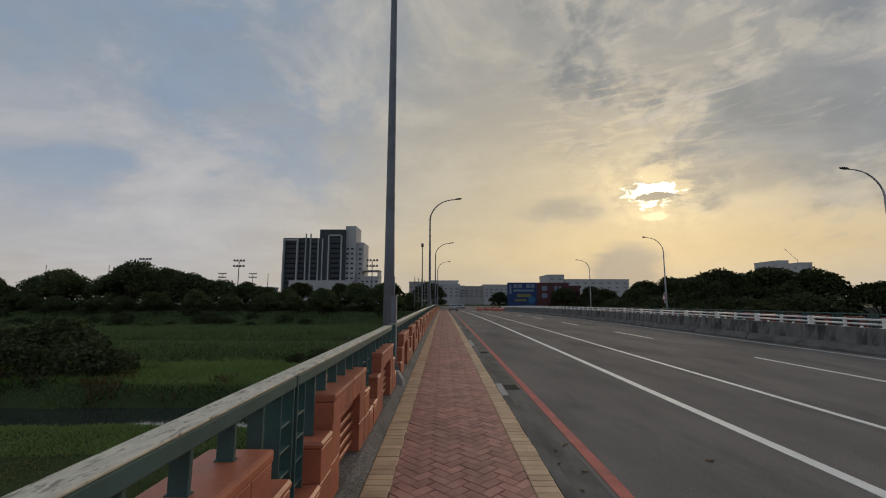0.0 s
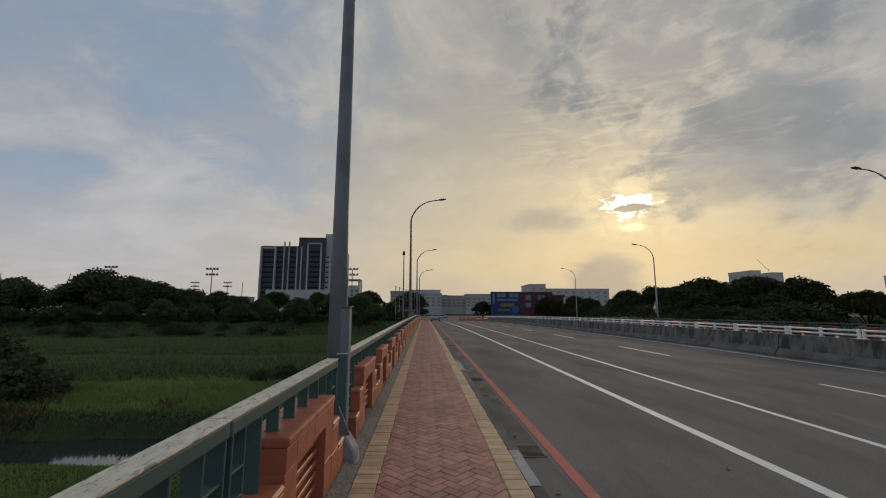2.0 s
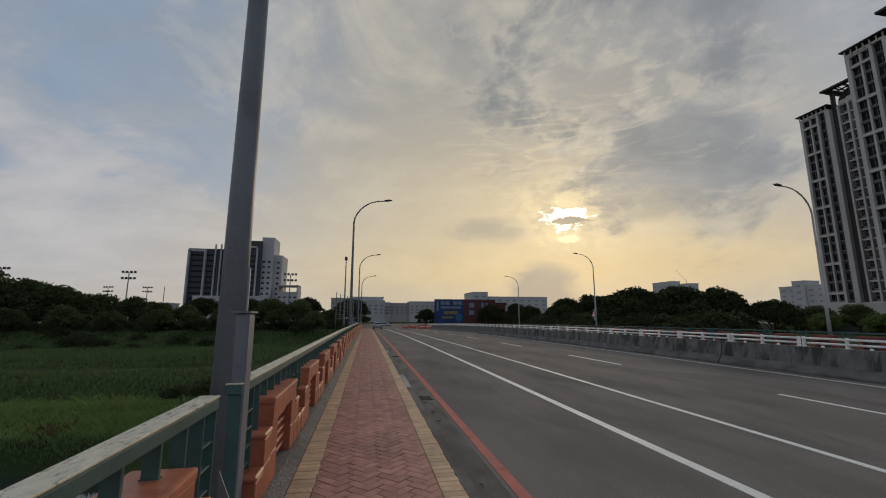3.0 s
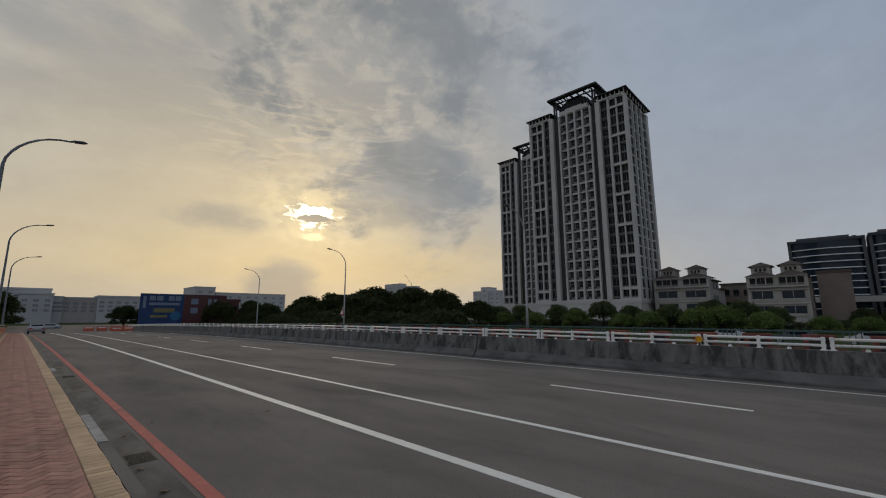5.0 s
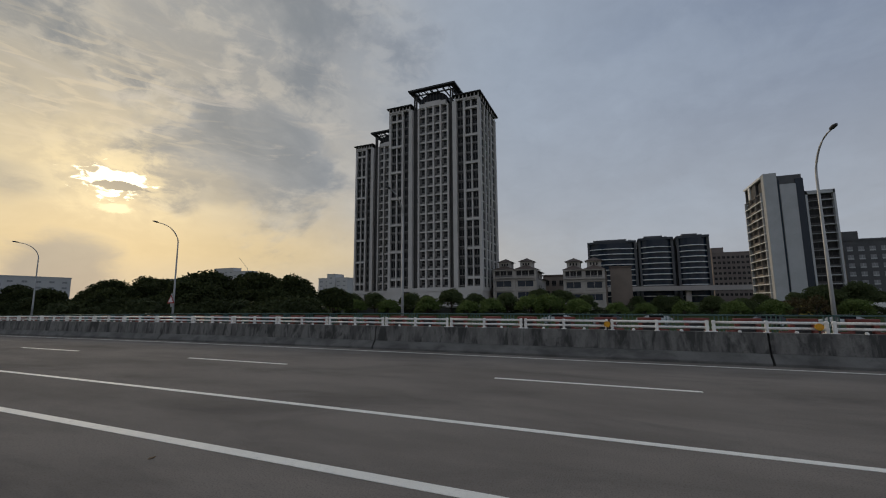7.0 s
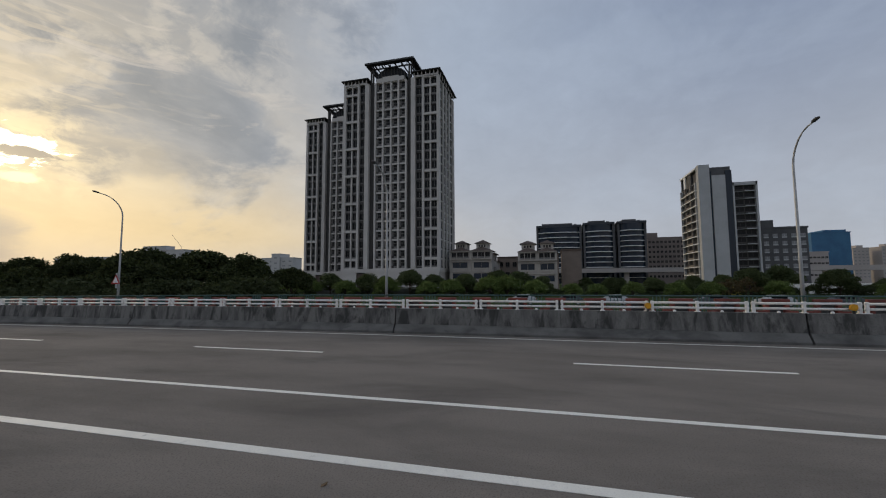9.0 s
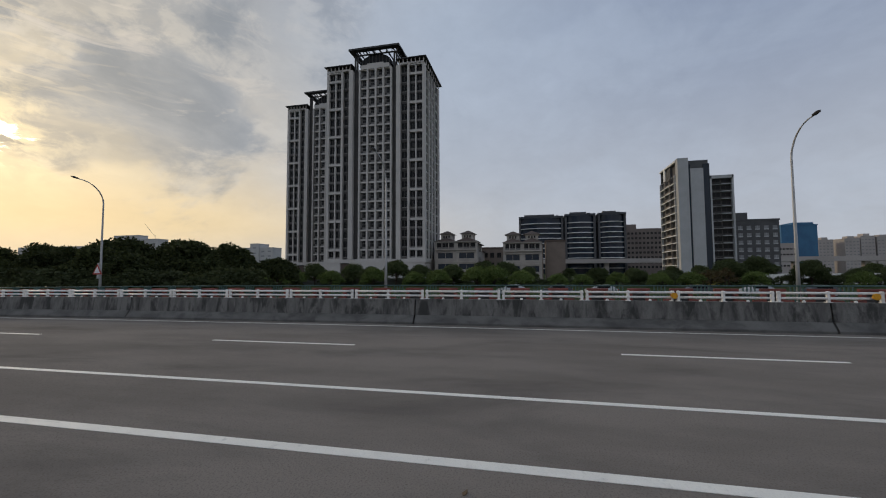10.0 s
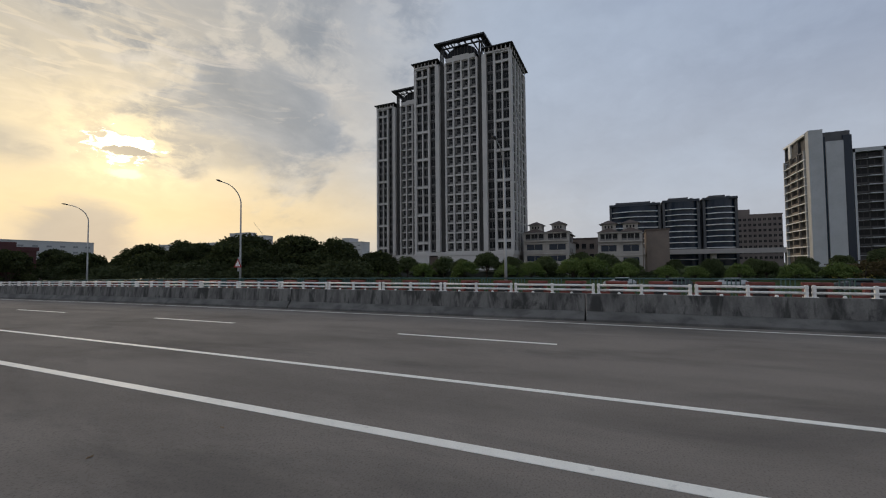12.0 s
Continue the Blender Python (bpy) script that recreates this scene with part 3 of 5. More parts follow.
def make_far_bay():
    t = thing("balustrade_bay", pose(0, 0, 0), "green railing over a red tiled wall, far bridge edge", "balustrade", "far balustrade bays")
    h = BAY / 2
    part("handrail", boxes((-0.06, -h + 0.01, 1.18, 0.06, h - 0.01, 1.255), bevel=0.008), M_green, t, "green steel handrail")
    post = finish(boxes((-0.05, -0.02, 0.28, 0.05, 0.02, 1.18)), "post", M_green)
    for y in (-h + 0.10, -h + 0.30, h - 0.30, h - 0.10):
        o = new("post", post)
        o.parent, o.location = t, (0, y, 0)
    # recess panel is near-black: shade under the cap put into its colour
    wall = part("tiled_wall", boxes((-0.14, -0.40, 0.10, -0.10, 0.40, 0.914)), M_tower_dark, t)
    # legs, steps and cap: terracotta colour with the shade already in it
    leg = finish(boxes((-0.14, -0.10, 0.10, 0.14, 0.10, 0.914)), "leg", M_terra_shaded)
    foot = finish(boxes((-0.14, -0.20, 0.10, 0.14, 0.20, 0.42)), "step_block", M_terra_shaded)
    for q in (-1, 1):
        o = new("leg", leg)
        o.parent, o.location = wall, (0, q * 0.47, 0)
        o = new("step_block", foot)
        o.parent, o.location = wall, (0, q * 0.775, 0)
    part("cap", boxes((-0.15, -0.62, 0.90, 0.15, 0.62, 1.06), bevel=0.02), M_terra_shaded, wall)
    return t


far_bay = make_far_bay()
far_bay.matrix_basis = pose(FAR, 2.6 - BAY * 14, far_z(0), 0, 0, 180)
for k in range(-13, 36):
    y = 2.6 + BAY * k
    if y < Y1:
        copy_thing(far_bay, pose(FAR, y, far_z(y), 0, 0, 180))


# ---- street lamps ----
def make_street_lamp(mat, r0, box_on, label):
    t = thing("street_lamp", pose(0, 0, 0), label, "street lamp", "bridge lamps")
    pts = [(0, 0, 0.25), (0, 0, 3.0), (0, 0, 6.0), (0, 0, 8.2)]
    rad = [r0, r0 * 0.84, r0 * 0.66, r0 * 0.55]
    for a in range(1, 9):
        u = a / 8
        pts.append((2.05 * u ** 1.7, 0, 8.2 + 1.62 * math.sin(u * math.pi / 2)))
        rad.append(r0 * (0.55 - 0.22 * u))
    bm = bmesh.new()
    tube(bm, pts, rad, 16)
    part("pole", bm, mat, t, smooth=True)
    bm = bmesh.new()
    tube(bm, [(2.0, 0, 9.80), (2.13, 0, 9.84), (2.42, 0, 9.92), (2.58, 0, 9.94)], [0.05, 0.12, 0.13, 0.05], 10)
    for v in bm.verts:
        v.co.z = 9.87 + (v.co.z - 9.87) * 0.55
    part("lamp_head", bm, M_lamp, t, "dark grey lamp head", smooth=True)
    bm = bmesh.new()
    tube(bm, [(0, 0, 0.12), (0, 0, 0.32), (0, 0, 0.36)], [r0 * 1.7, r0 * 1.7, r0 * 1.1], 12)
    part("base_flange", bm, mat, t)
    if box_on:
        housing = part("cable_box", boxes((0.0, -0.085, 0.3, 0.155, 0.085, 1.78), bevel=0.012), mat, t, "grey cable housing")
        part("housing_lid", boxes((-0.02, -0.10, 1.781, 0.17, 0.10, 1.795)), mat, housing)
        part("conduit", boxes((0.09, -0.012, 1.796, 0.115, 0.012, 2.15), bevel=0.005), M_palepole, t, "pale cable conduit")
    return t


near_lamp = make_street_lamp(M_pole, 0.113, True, "tall grey steel street lamp standing in a gap of the balustrade")
near_lamp.matrix_basis = pose(-1.13, LAMPS[0] + 0.40, 0)
for ly in LAMPS[1:]:
    copy_thing(near_lamp, pose(-1.13, ly + 0.40, deck_z(ly)))
far_lamp = make_street_lamp(M_palepole, 0.105, False, "tall pale galvanised street lamp by the far balustrade")
far_lamp.matrix_basis = pose(27.2, -3.55, DROP - 0.02, 0, 0, 180) @ Matrix.Diagonal((1, 1, 1.055, 1))
for y, stretch in ((-28.7, 1.05), (21.35, 1.04), (46.8, 1.015), (72.4, 1.015)):
    o = copy_thing(far_lamp, pose(27.2, y, far_z(y), 0, 0, 180))
    o.matrix_basis = pose(27.2, y, far_z(y) - 0.02, 0, 0, 180) @ Matrix.Diagonal((1, 1, stretch, 1))

# ---- trees ----
def leaf_cloud(rng, centres, per, size, flat=0.8):
    """Leaf clumps scattered over the surface of several lumps, as crossed blades."""
    verts, faces = [], []
    for cx, cy, cz, r in centres:
        k = int(per * r * r)
        for _ in range(k):
            u = rng.uniform(-0.55, 1)
            a = rng.uniform(0, 2 * math.pi)
            rr = r * (0.66 + 0.52 * rng.random())
            w = math.sqrt(max(0, 1 - u * u))
            p = Vector((cx + rr * w * math.cos(a), cy + rr * w * math.sin(a), cz + rr * u * flat))
            s = size * rng.uniform(0.6, 1.5)
            d1 = Vector((rng.gauss(0, 1), rng.gauss(0, 1), rng.gauss(0, 0.7))).normalized()
            d2 = d1.cross(Vector((rng.gauss(0, 1), rng.gauss(0, 1), rng.gauss(0, 1)))).normalized()
            i = len(verts)
            verts += [p - d1 * s, p + d2 * s * 0.55, p + d1 * s, p - d2 * s * 0.55]
            faces.append((i, i + 1, i + 2, i + 3))
    return verts, faces


def make_tree(seed, height, spread, leaf_mat, trunk_h, label, per=150, size=0.26, lumps=11):
    rng = random.Random(seed)
    t = thing("tree", pose(0, 0, 0), label, "tree", "trees by the river")
    bm = bmesh.new()
    r = 0.028 * height
    tube(bm, [(0, 0, -0.3), (0.04, 0.02, trunk_h * 0.5), (0, 0.05, trunk_h), (0.1, 0, height * 0.6)], [r * 1.3, r, r * 0.8, r * 0.4], 8)
    cents = []
    for i in range(lumps):
        a = 2 * math.pi * i / lumps * 2.4 + rng.uniform(-0.4, 0.4)
        f = math.sqrt((i + 0.5) / lumps)
        hz = trunk_h + (height - trunk_h) * (0.12 + 0.66 * (1 - f * f * rng.uniform(0.4, 1.0)))
        q = (spread * 0.62 * f * math.cos(a), spread * 0.62 * f * math.sin(a), hz)
        rad = spread * rng.uniform(0.26, 0.42)
        cents.append((*q, rad))
        if i % 2 == 0:
            tube(bm, [(0, 0.04, trunk_h * 0.8), (q[0] * 0.45, q[1] * 0.45, trunk_h + (hz - trunk_h) * 0.45), q], [r * 0.6, r * 0.38, r * 0.12], 6)
    for v in range(9):
        a = 0.7 * v + rng.uniform(-0.3, 0.3)
        cents.append((spread * 0.8 * math.cos(a), spread * 0.8 * math.sin(a), trunk_h + (height - trunk_h) * rng.uniform(0.0, 0.5), spread * rng.uniform(0.18, 0.3)))
    part("trunk", bm, M_bark, t, smooth=True)
    vs, fs = leaf_cloud(rng, cents, per, size)
    me = bpy.data.meshes.new("crown")
    me.from_pydata([tuple(v) for v in vs], [], fs)
    me.materials.append(leaf_mat)
    o = new("crown", me)
    o.parent = t
    return t


rng = random.Random(4)
broad = [make_tree(10 + i, 9.0, 5.6, M_leaf_dark, 1.5, "broad dark green tree with a dense ragged crown", 115, 0.27, 15) for i in range(3)]
bank_trees = [make_tree(50 + i, 9.0, 5.6, M_leaf_mid, 2.1, "broad grey-green tree on the river bank", 115, 0.26, 13) for i in range(3)]
low = [make_tree(20 + i, 4.0, 3.3, M_leaf_light, 0.45, "low spreading yellow-green tree by the street", 150, 0.17, 14) for i in range(2)]
brown = make_tree(31, 4.0, 2.6, M_leaf_brown, 1.0, "small brownish half-bare tree by the street", 80, 0.2, 7)
USED = set()


def plant(src, x, y, z, s, label=""):
    m = pose(x, y, z, 0, 0, rng.uniform(0, 360)) @ Matrix.Diagonal((s, s, s * rng.uniform(0.92, 1.08), 1))
    if src.name in USED:
        o = copy_thing(src, m)
        o.matrix_basis = m
    else:
        USED.add(src.name)
        o = src
        o.matrix_basis = m
    return tagged(o, label)


# the tree line along the left bank: x, height of the top
LEFT_TREES = [(-141, 8.5), (-132, 8.3), (-122, 9.6), (-111, 10.3), (-101, 10.6), (-92, 12.8), (-84, 11.5), (-76, 11.1), (-69, 8.4), (-61, 7.0), (-53, 6.0), (-45, 5.6), (-34, 4.6), (-25, 7.7), (-18, 6.8), (-10, 4.0)]
for i, (x, top) in enumerate(LEFT_TREES):
    y = 118 + rng.uniform(-3, 5)
    g = ground_height(x, y)
    plant(bank_trees[i % 3], x + rng.uniform(-1, 1), y, g, (top - g) / 9.6)
for i in range(17):
    x = -150 + 8.6 * i + rng.uniform(-2, 2)
    y = 104 + rng.uniform(-2, 4)
    g = ground_height(x, y)
    plant(bank_trees[(i + 1) % 3], x, y, g, (rng.uniform(2.6, 4.6) - g) / 9.6, "lower dark green tree at the foot of the bank")
for i in range(16):
    x = -230 + 15 * i
    plant(broad[i % 3], x, 138 + rng.uniform(-4, 6), -1.4, rng.uniform(0.85, 1.1))

# woods on the far bank, seen over the far balustrade
for x, y, top in ((60, 125, 5.5), (58, 114, 6.8), (60, 104, 7.4), (57, 95, 7.2), (60, 87, 7.3), (57, 79, 7.2), (60, 72, 7.9), (56, 66, 7.0), (58, 60, 5.8), (60, 53, 4.6), (50, 100, 5.0), (50, 88, 5.2), (49, 76, 5.6), (48, 68, 4.8), (52, 59, 4.2),
                  (66, 135, 6), (72, 120, 7.5), (74, 108, 7.7), (72, 98, 7.8), (46, 112, 4.8), (47, 124, 4.6), (34, 112, 4.5), (37, 121, 5.0)):
    g = -1.6
    plant(broad[rng.randrange(3)], x, y, g, (top - g) / 8.7)
for x, y, top in ((100, 77, 5.0), (98, 68, 4.9), (100, 58, 4.7), (97, 52, 3.6), (100, 46, 5.0), (102, 40, 4.0), (100, 31, 3.8), (99, 23, 4.4), (101, 18, 4.6), (98, 12.5, 3.0), (103, -3, 2.6), (100, -12, 2.6), (98, -17, 2.4),
                  (100, -30, 4.6), (101, -36, 4.8), (101, -46, 4.0), (99, -53, 2.6), (104, 88, 4.6), (105, -64, 3.4), (140, -10, 3.2), (150, -22, 3.6), (150, -34, 3.6), (160, -46, 4.0), (140, 0, 3.0), (160, -60, 4.0), (155, -75, 4.2), (150, -90, 4.0)):
    plant(bank_trees[rng.randrange(3)], x, y, -1.6, (top + 1.6) / 9.6, "green street tree before the towers")
for x, y, top in ((92, 60, 2.8), (92, 49, 2.9), (93, 39, 2.4), (92, 33, 2.6), (93, 24, 3.2), (93, 20, 3.4), (92, 14, 2.2), (93, 6, 1.7), (94, 1, 1.6), (93, -6, 1.6), (92, -14, 1.8), (92, -20, 1.9), (93, -32, 2.0), (92, -49, 1.6), (93, -58, 1.8), (92, 70, 2.6), (92, 76, 2.6)):
    plant(low[rng.randrange(2)], x, y, -1.6, (top + 1.6) / 4.4)
for x, y in ((92, -23.5), (93, -26.5)):
    plant(brown, x, y, -1.6, 0.95)
for x, y, s in ((18, 128, 0.62), (24, 134, 0.62), (-3, 150, 0.8), (29, 140, 0.6), (40, 150, 0.8), (52, 140, 0.85)):
    plant(broad[rng.randrange(3)], x, y, -1.2, s, "small street tree at the junction")
for o in (broad + bank_trees + low + [brown]):
    assert o.name in USED


# ---- buildings ----
def window_mesh(w, h, name="window", pane=None, rail=None, clutter=None):
    """A recessed pane with a mullion and a spandrel panel below; local x out of the wall, y across, z up."""
    bm = bmesh.new()
    box(bm, 0.0, -w / 2, 0, 0.05, w / 2, h)
    me = finish(bm, name, pane or M_window)
    bm = bmesh.new()
    bm.from_mesh(me)
    k = len(bm.faces)
    box(bm, 0.05, -0.05, h * 0.32, 0.09, 0.05, h)
    box(bm, 0.05, -w / 2, 0, 0.16, w / 2, h * 0.26)
    k2 = len(bm.faces)
    if clutter:
        box(bm, 0.16, -w * 0.10, 0.0, 0.42, w * 0.42, h * 0.24)          # air conditioner on the ledge
        box(bm, 0.05, -w / 2, h * 0.62, 0.08, w / 2, h * 0.66)           # transom
        box(bm, 0.05, -w / 2, h * 0.27, 0.07, -w * 0.22, h)              # drawn blind
    bm.faces.ensure_lookup_table()
    for f in bm.faces[k:]:
        f.material_index = 1
    for f in bm.faces[k2:]:
        f.material_index = 2
    bmesh.ops.recalc_face_normals(bm, faces=bm.faces[:])
    bm.to_mesh(me)
    bm.free()
    me.materials.append(rail or M_tower_dark)
    if clutter:
        me.materials.append(clutter)
    return me


def put_windows(owner, me, spots, name="window"):
    """spots: (x, y, z, turn) in the owner's space."""
    for x, y, z, turn in spots:
        o = new(name, me)
        o.parent = owner
        o.matrix_basis = pose(x, y, z, 0, 0, turn)


FLOOR = 3.30


def make_tower():
    """A residential tower; local origin at the front's middle on the ground, front towards -x, y across."""
    t = thing("apartment_tower", pose(0, 0, 0), "tall grey stone-clad apartment tower with dark roof canopies", "tower", "apartment towers")
    base, floors = 6.3, 20
    top = base + floors * FLOOR
    # core coloured near-black for the shaded gaps between the piers
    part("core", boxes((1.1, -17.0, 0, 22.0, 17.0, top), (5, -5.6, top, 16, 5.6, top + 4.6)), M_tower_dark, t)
    part("podium", boxes((0.0, -18.0, base - 1.2, 22.5, 18.0, base), (0.2, 12.4, 0, 2, 17.6, base), (0.2, -17.6, 0, 22.2, 9.0, base - 1.2)), M_tower, t, "pale stone podium")
    part("entrance_door", boxes((0.6, 9.3, 0, 0.8, 12.2, base - 1.6)), M_roof_brown, t, "dark red-brown entrance")
    piers = []          # y0, y1, how far proud
    win = []            # (y, width) columns
    for s in (-1, 1):
        for a, b, f in ((17.9, 17.0, 0.0), (14.9, 14.45, 0.25), (12.5, 11.75, 0.0), (9.4, 7.9, -0.35)):
            piers.append((*sorted((s * a, s * b)), f))
        win += [(s * 15.95, 1.9, 3), (s * 13.5, 1.7, 3), (s * 10.6, 1.7, 1)]
    for y in (-5.9, -3.1, -0.3, 2.7, 5.6):
        piers.append((y - 0.30, y + 0.30, 0.1))
    win += [(-4.5, 1.8, 0), (-1.7, 1.8, 0), (1.2, 1.9, 0), (4.15, 1.8, 0)]
    for y0, y1, f in piers:
        part("pier", boxes((f, y0, base, 1.3, y1, top)), M_tower, t)
    wide = window_mesh(1.95, FLOOR - 0.1, rail=M_rail_panel)
    inner = window_mesh(2.25, FLOOR - 0.55, clutter=M_rail_panel)
    band_c = finish(boxes((0.45, -5.9, -0.32, 1.3, 5.6, 0.22)), "floor_band", M_tower)
    band_w = finish(boxes((0.12, -2.5, -0.45, 1.3, 2.5, 0.35)), "floor_band", M_tower)
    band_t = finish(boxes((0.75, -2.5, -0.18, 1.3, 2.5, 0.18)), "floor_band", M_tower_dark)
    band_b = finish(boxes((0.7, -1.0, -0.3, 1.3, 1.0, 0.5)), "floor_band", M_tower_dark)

    def put_band(me, y, z):
        o = new("floor_band", me)
        o.parent, o.location = t, (0, y, z)

    for k in range(floors + 1):
        z = base + k * FLOOR
        put_band(band_c, 0, z)
        for s in (-1, 1):
            put_band(band_w if (k + 2) % 3 == 0 or k in (0, floors) else band_t, s * 14.5, z)
            put_band(band_b, s * 10.5, z)
    put_windows(t, wide, [(1.08, y, base + k * FLOOR + 0.05, 180) for y, w, c in win if c for k in range(floors)])
    put_windows(t, inner, [(1.08, y, base + k * FLOOR + 0.3, 180) for y, w, c in win if not c for k in range(floors)])
    # end wall on the street side
    for a, b in ((1.0, 2.6), (6.4, 7.2), (10.6, 11.4), (14.8, 15.6), (20.5, 22.3)):
        part("pier", boxes((a, -17.7, base, b, -16.9, top)), M_tower, t)
    band_s = finish(boxes((1.2, -0.2, -0.22, 22, 0.2, 0.22)), "floor_band", M_tower)
    for k in range(floors + 1):
        put_band(band_s, -17.15, base + k * FLOOR)
    put_windows(t, window_mesh(3.2, FLOOR - 0.6), [(x, -17.02, base + k * FLOOR + 0.05, 270) for x in (4.7, 8.9, 13.1, 17.5) for k in range(floors)])
    # canopies
    for s in (-1, 1):
        y0, y1 = sorted((s * 18.6, s * 8.0))
        bm = boxes((-0.9, y0, top + 1.65, 23.0, y1, top + 2.05), bevel=0.1)
        roof = part("roof_canopy", bm, M_roof_dark, t, "dark flat roof canopy")
        stub = finish(boxes((-0.15, -0.14, 0, 0.15, 0.14, 1.65)), "canopy_post", M_tower)
        spots = [(-0.15, y0 + 1 + (y1 - y0 - 2) * i / 6) for i in range(7)] + [(2.15 + i * 2.6, s * 17.9) for i in range(8)]
        for x, y in spots:
            o = new("canopy_post", stub)
            o.parent, o.location = roof, (x, y, top)
        y0, y1 = sorted((s * 17.4, s * 9))
        part("parapet", boxes((0.0, y0, top, 1.0, y1, top + 0.7)), M_tower, t)
    part("gable", boxes((0.1, -5.2, top, 3.0, 5.2, top + 1.5), (0.4, -3.0, top + 1.5, 3.0, 3.0, top + 2.1)), M_tower, t)
    bm = bmesh.new()
    prof = [(6.0 * math.cos(a), top + 1.5 + 4.3 * math.sin(a)) for a in (math.pi * i / 12 for i in range(13))]
    rings = [[bm.verts.new((x, y, z)) for y, z in prof] for x in (1.4, 3.4)]
    for i in range(12):
        bm.faces.new((rings[0][i], rings[0][i + 1], rings[1][i + 1], rings[1][i]))
    bm.faces.new(rings[0]), bm.faces.new(rings[1][::-1])
    arch = part("arched_glazing", bm, M_window, t, "arched dark glazing under the roof")
    for i in range(-4, 5):
        y = i * 1.25
        part("glazing_bar", boxes((1.2, y - 0.1, top + 1.4, 1.42, y + 0.1, top + 1.5 + 4.3 * math.sqrt(max(0.05, 1 - (y / 6) ** 2)))), M_tower_dark, arch)
    stub = finish(boxes((-0.25, -0.25, 0, 0.25, 0.25, 5.5)), "roof_post", M_tower_dark)
    for x in (1.15, 12.25):
        for y in (-7.6, -6.8, 6.8, 7.6):
            o = new("roof_post", stub)
            o.parent, o.location = t, (x, y, top)
    bm = bmesh.new()
    for r in ((-1.3, -9.2, 0.6, 9.2), (18.6, -9.2, 20.5, 9.2), (0.6, -9.2, 18.6, -7.3), (0.6, 7.3, 18.6, 9.2)):
        box(bm, r[0], r[1], top + 6.5, r[2], r[3], top + 7.1)
    main = part("main_roof", bm, M_roof_dark, t, "dark upswept open roof frame")
    slat = finish(boxes((0.6, -0.2, 0, 18.6, 0.2, 0.35)), "roof_slat", M_roof_dark)
    for i in range(6):
        o = new("roof_slat", slat)
        o.parent, o.location = main, (0, -6.4 + 2.5 * i, top + 6.6)
    z = top + 5.4
    for r in ((0.9, -8.0, 1.3, 8.0), (1.3, -8.0, 18, -7.6), (1.3, 7.6, 18, 8.0)):
        part("roof_beam", boxes((r[0], r[1], z, r[2], r[3], z + 0.4)), M_roof_dark, main)
    lines = [((1.0, -8 + 2 * i, top + 5.6), (-1.0, (-8 + 2 * i) * 1.12, top + 6.6)) for i in range(9)]
    lines += [((2 + 2.5 * i, q * 7.8, top + 5.6), (2 + 2.5 * i, q * 9.0, top + 6.6)) for i in range(7) for q in (-1, 1)]
    for a, b in lines:
        strut = bmesh.new()
        tube(strut, [a, b], 0.16, 5)
        part("roof_strut", strut, M_roof_dark, main)
    return t


tower = make_tower()
tower.matrix_basis = pose(128, 63.7, 0)
copy_thing(tower, pose(154.6, 97.0, 0))
bm = boxes((104, 36, -1.6, 200, 130, 0.02))
structure("plaza", bm, M_town, "paved ground round the towers", "ground")


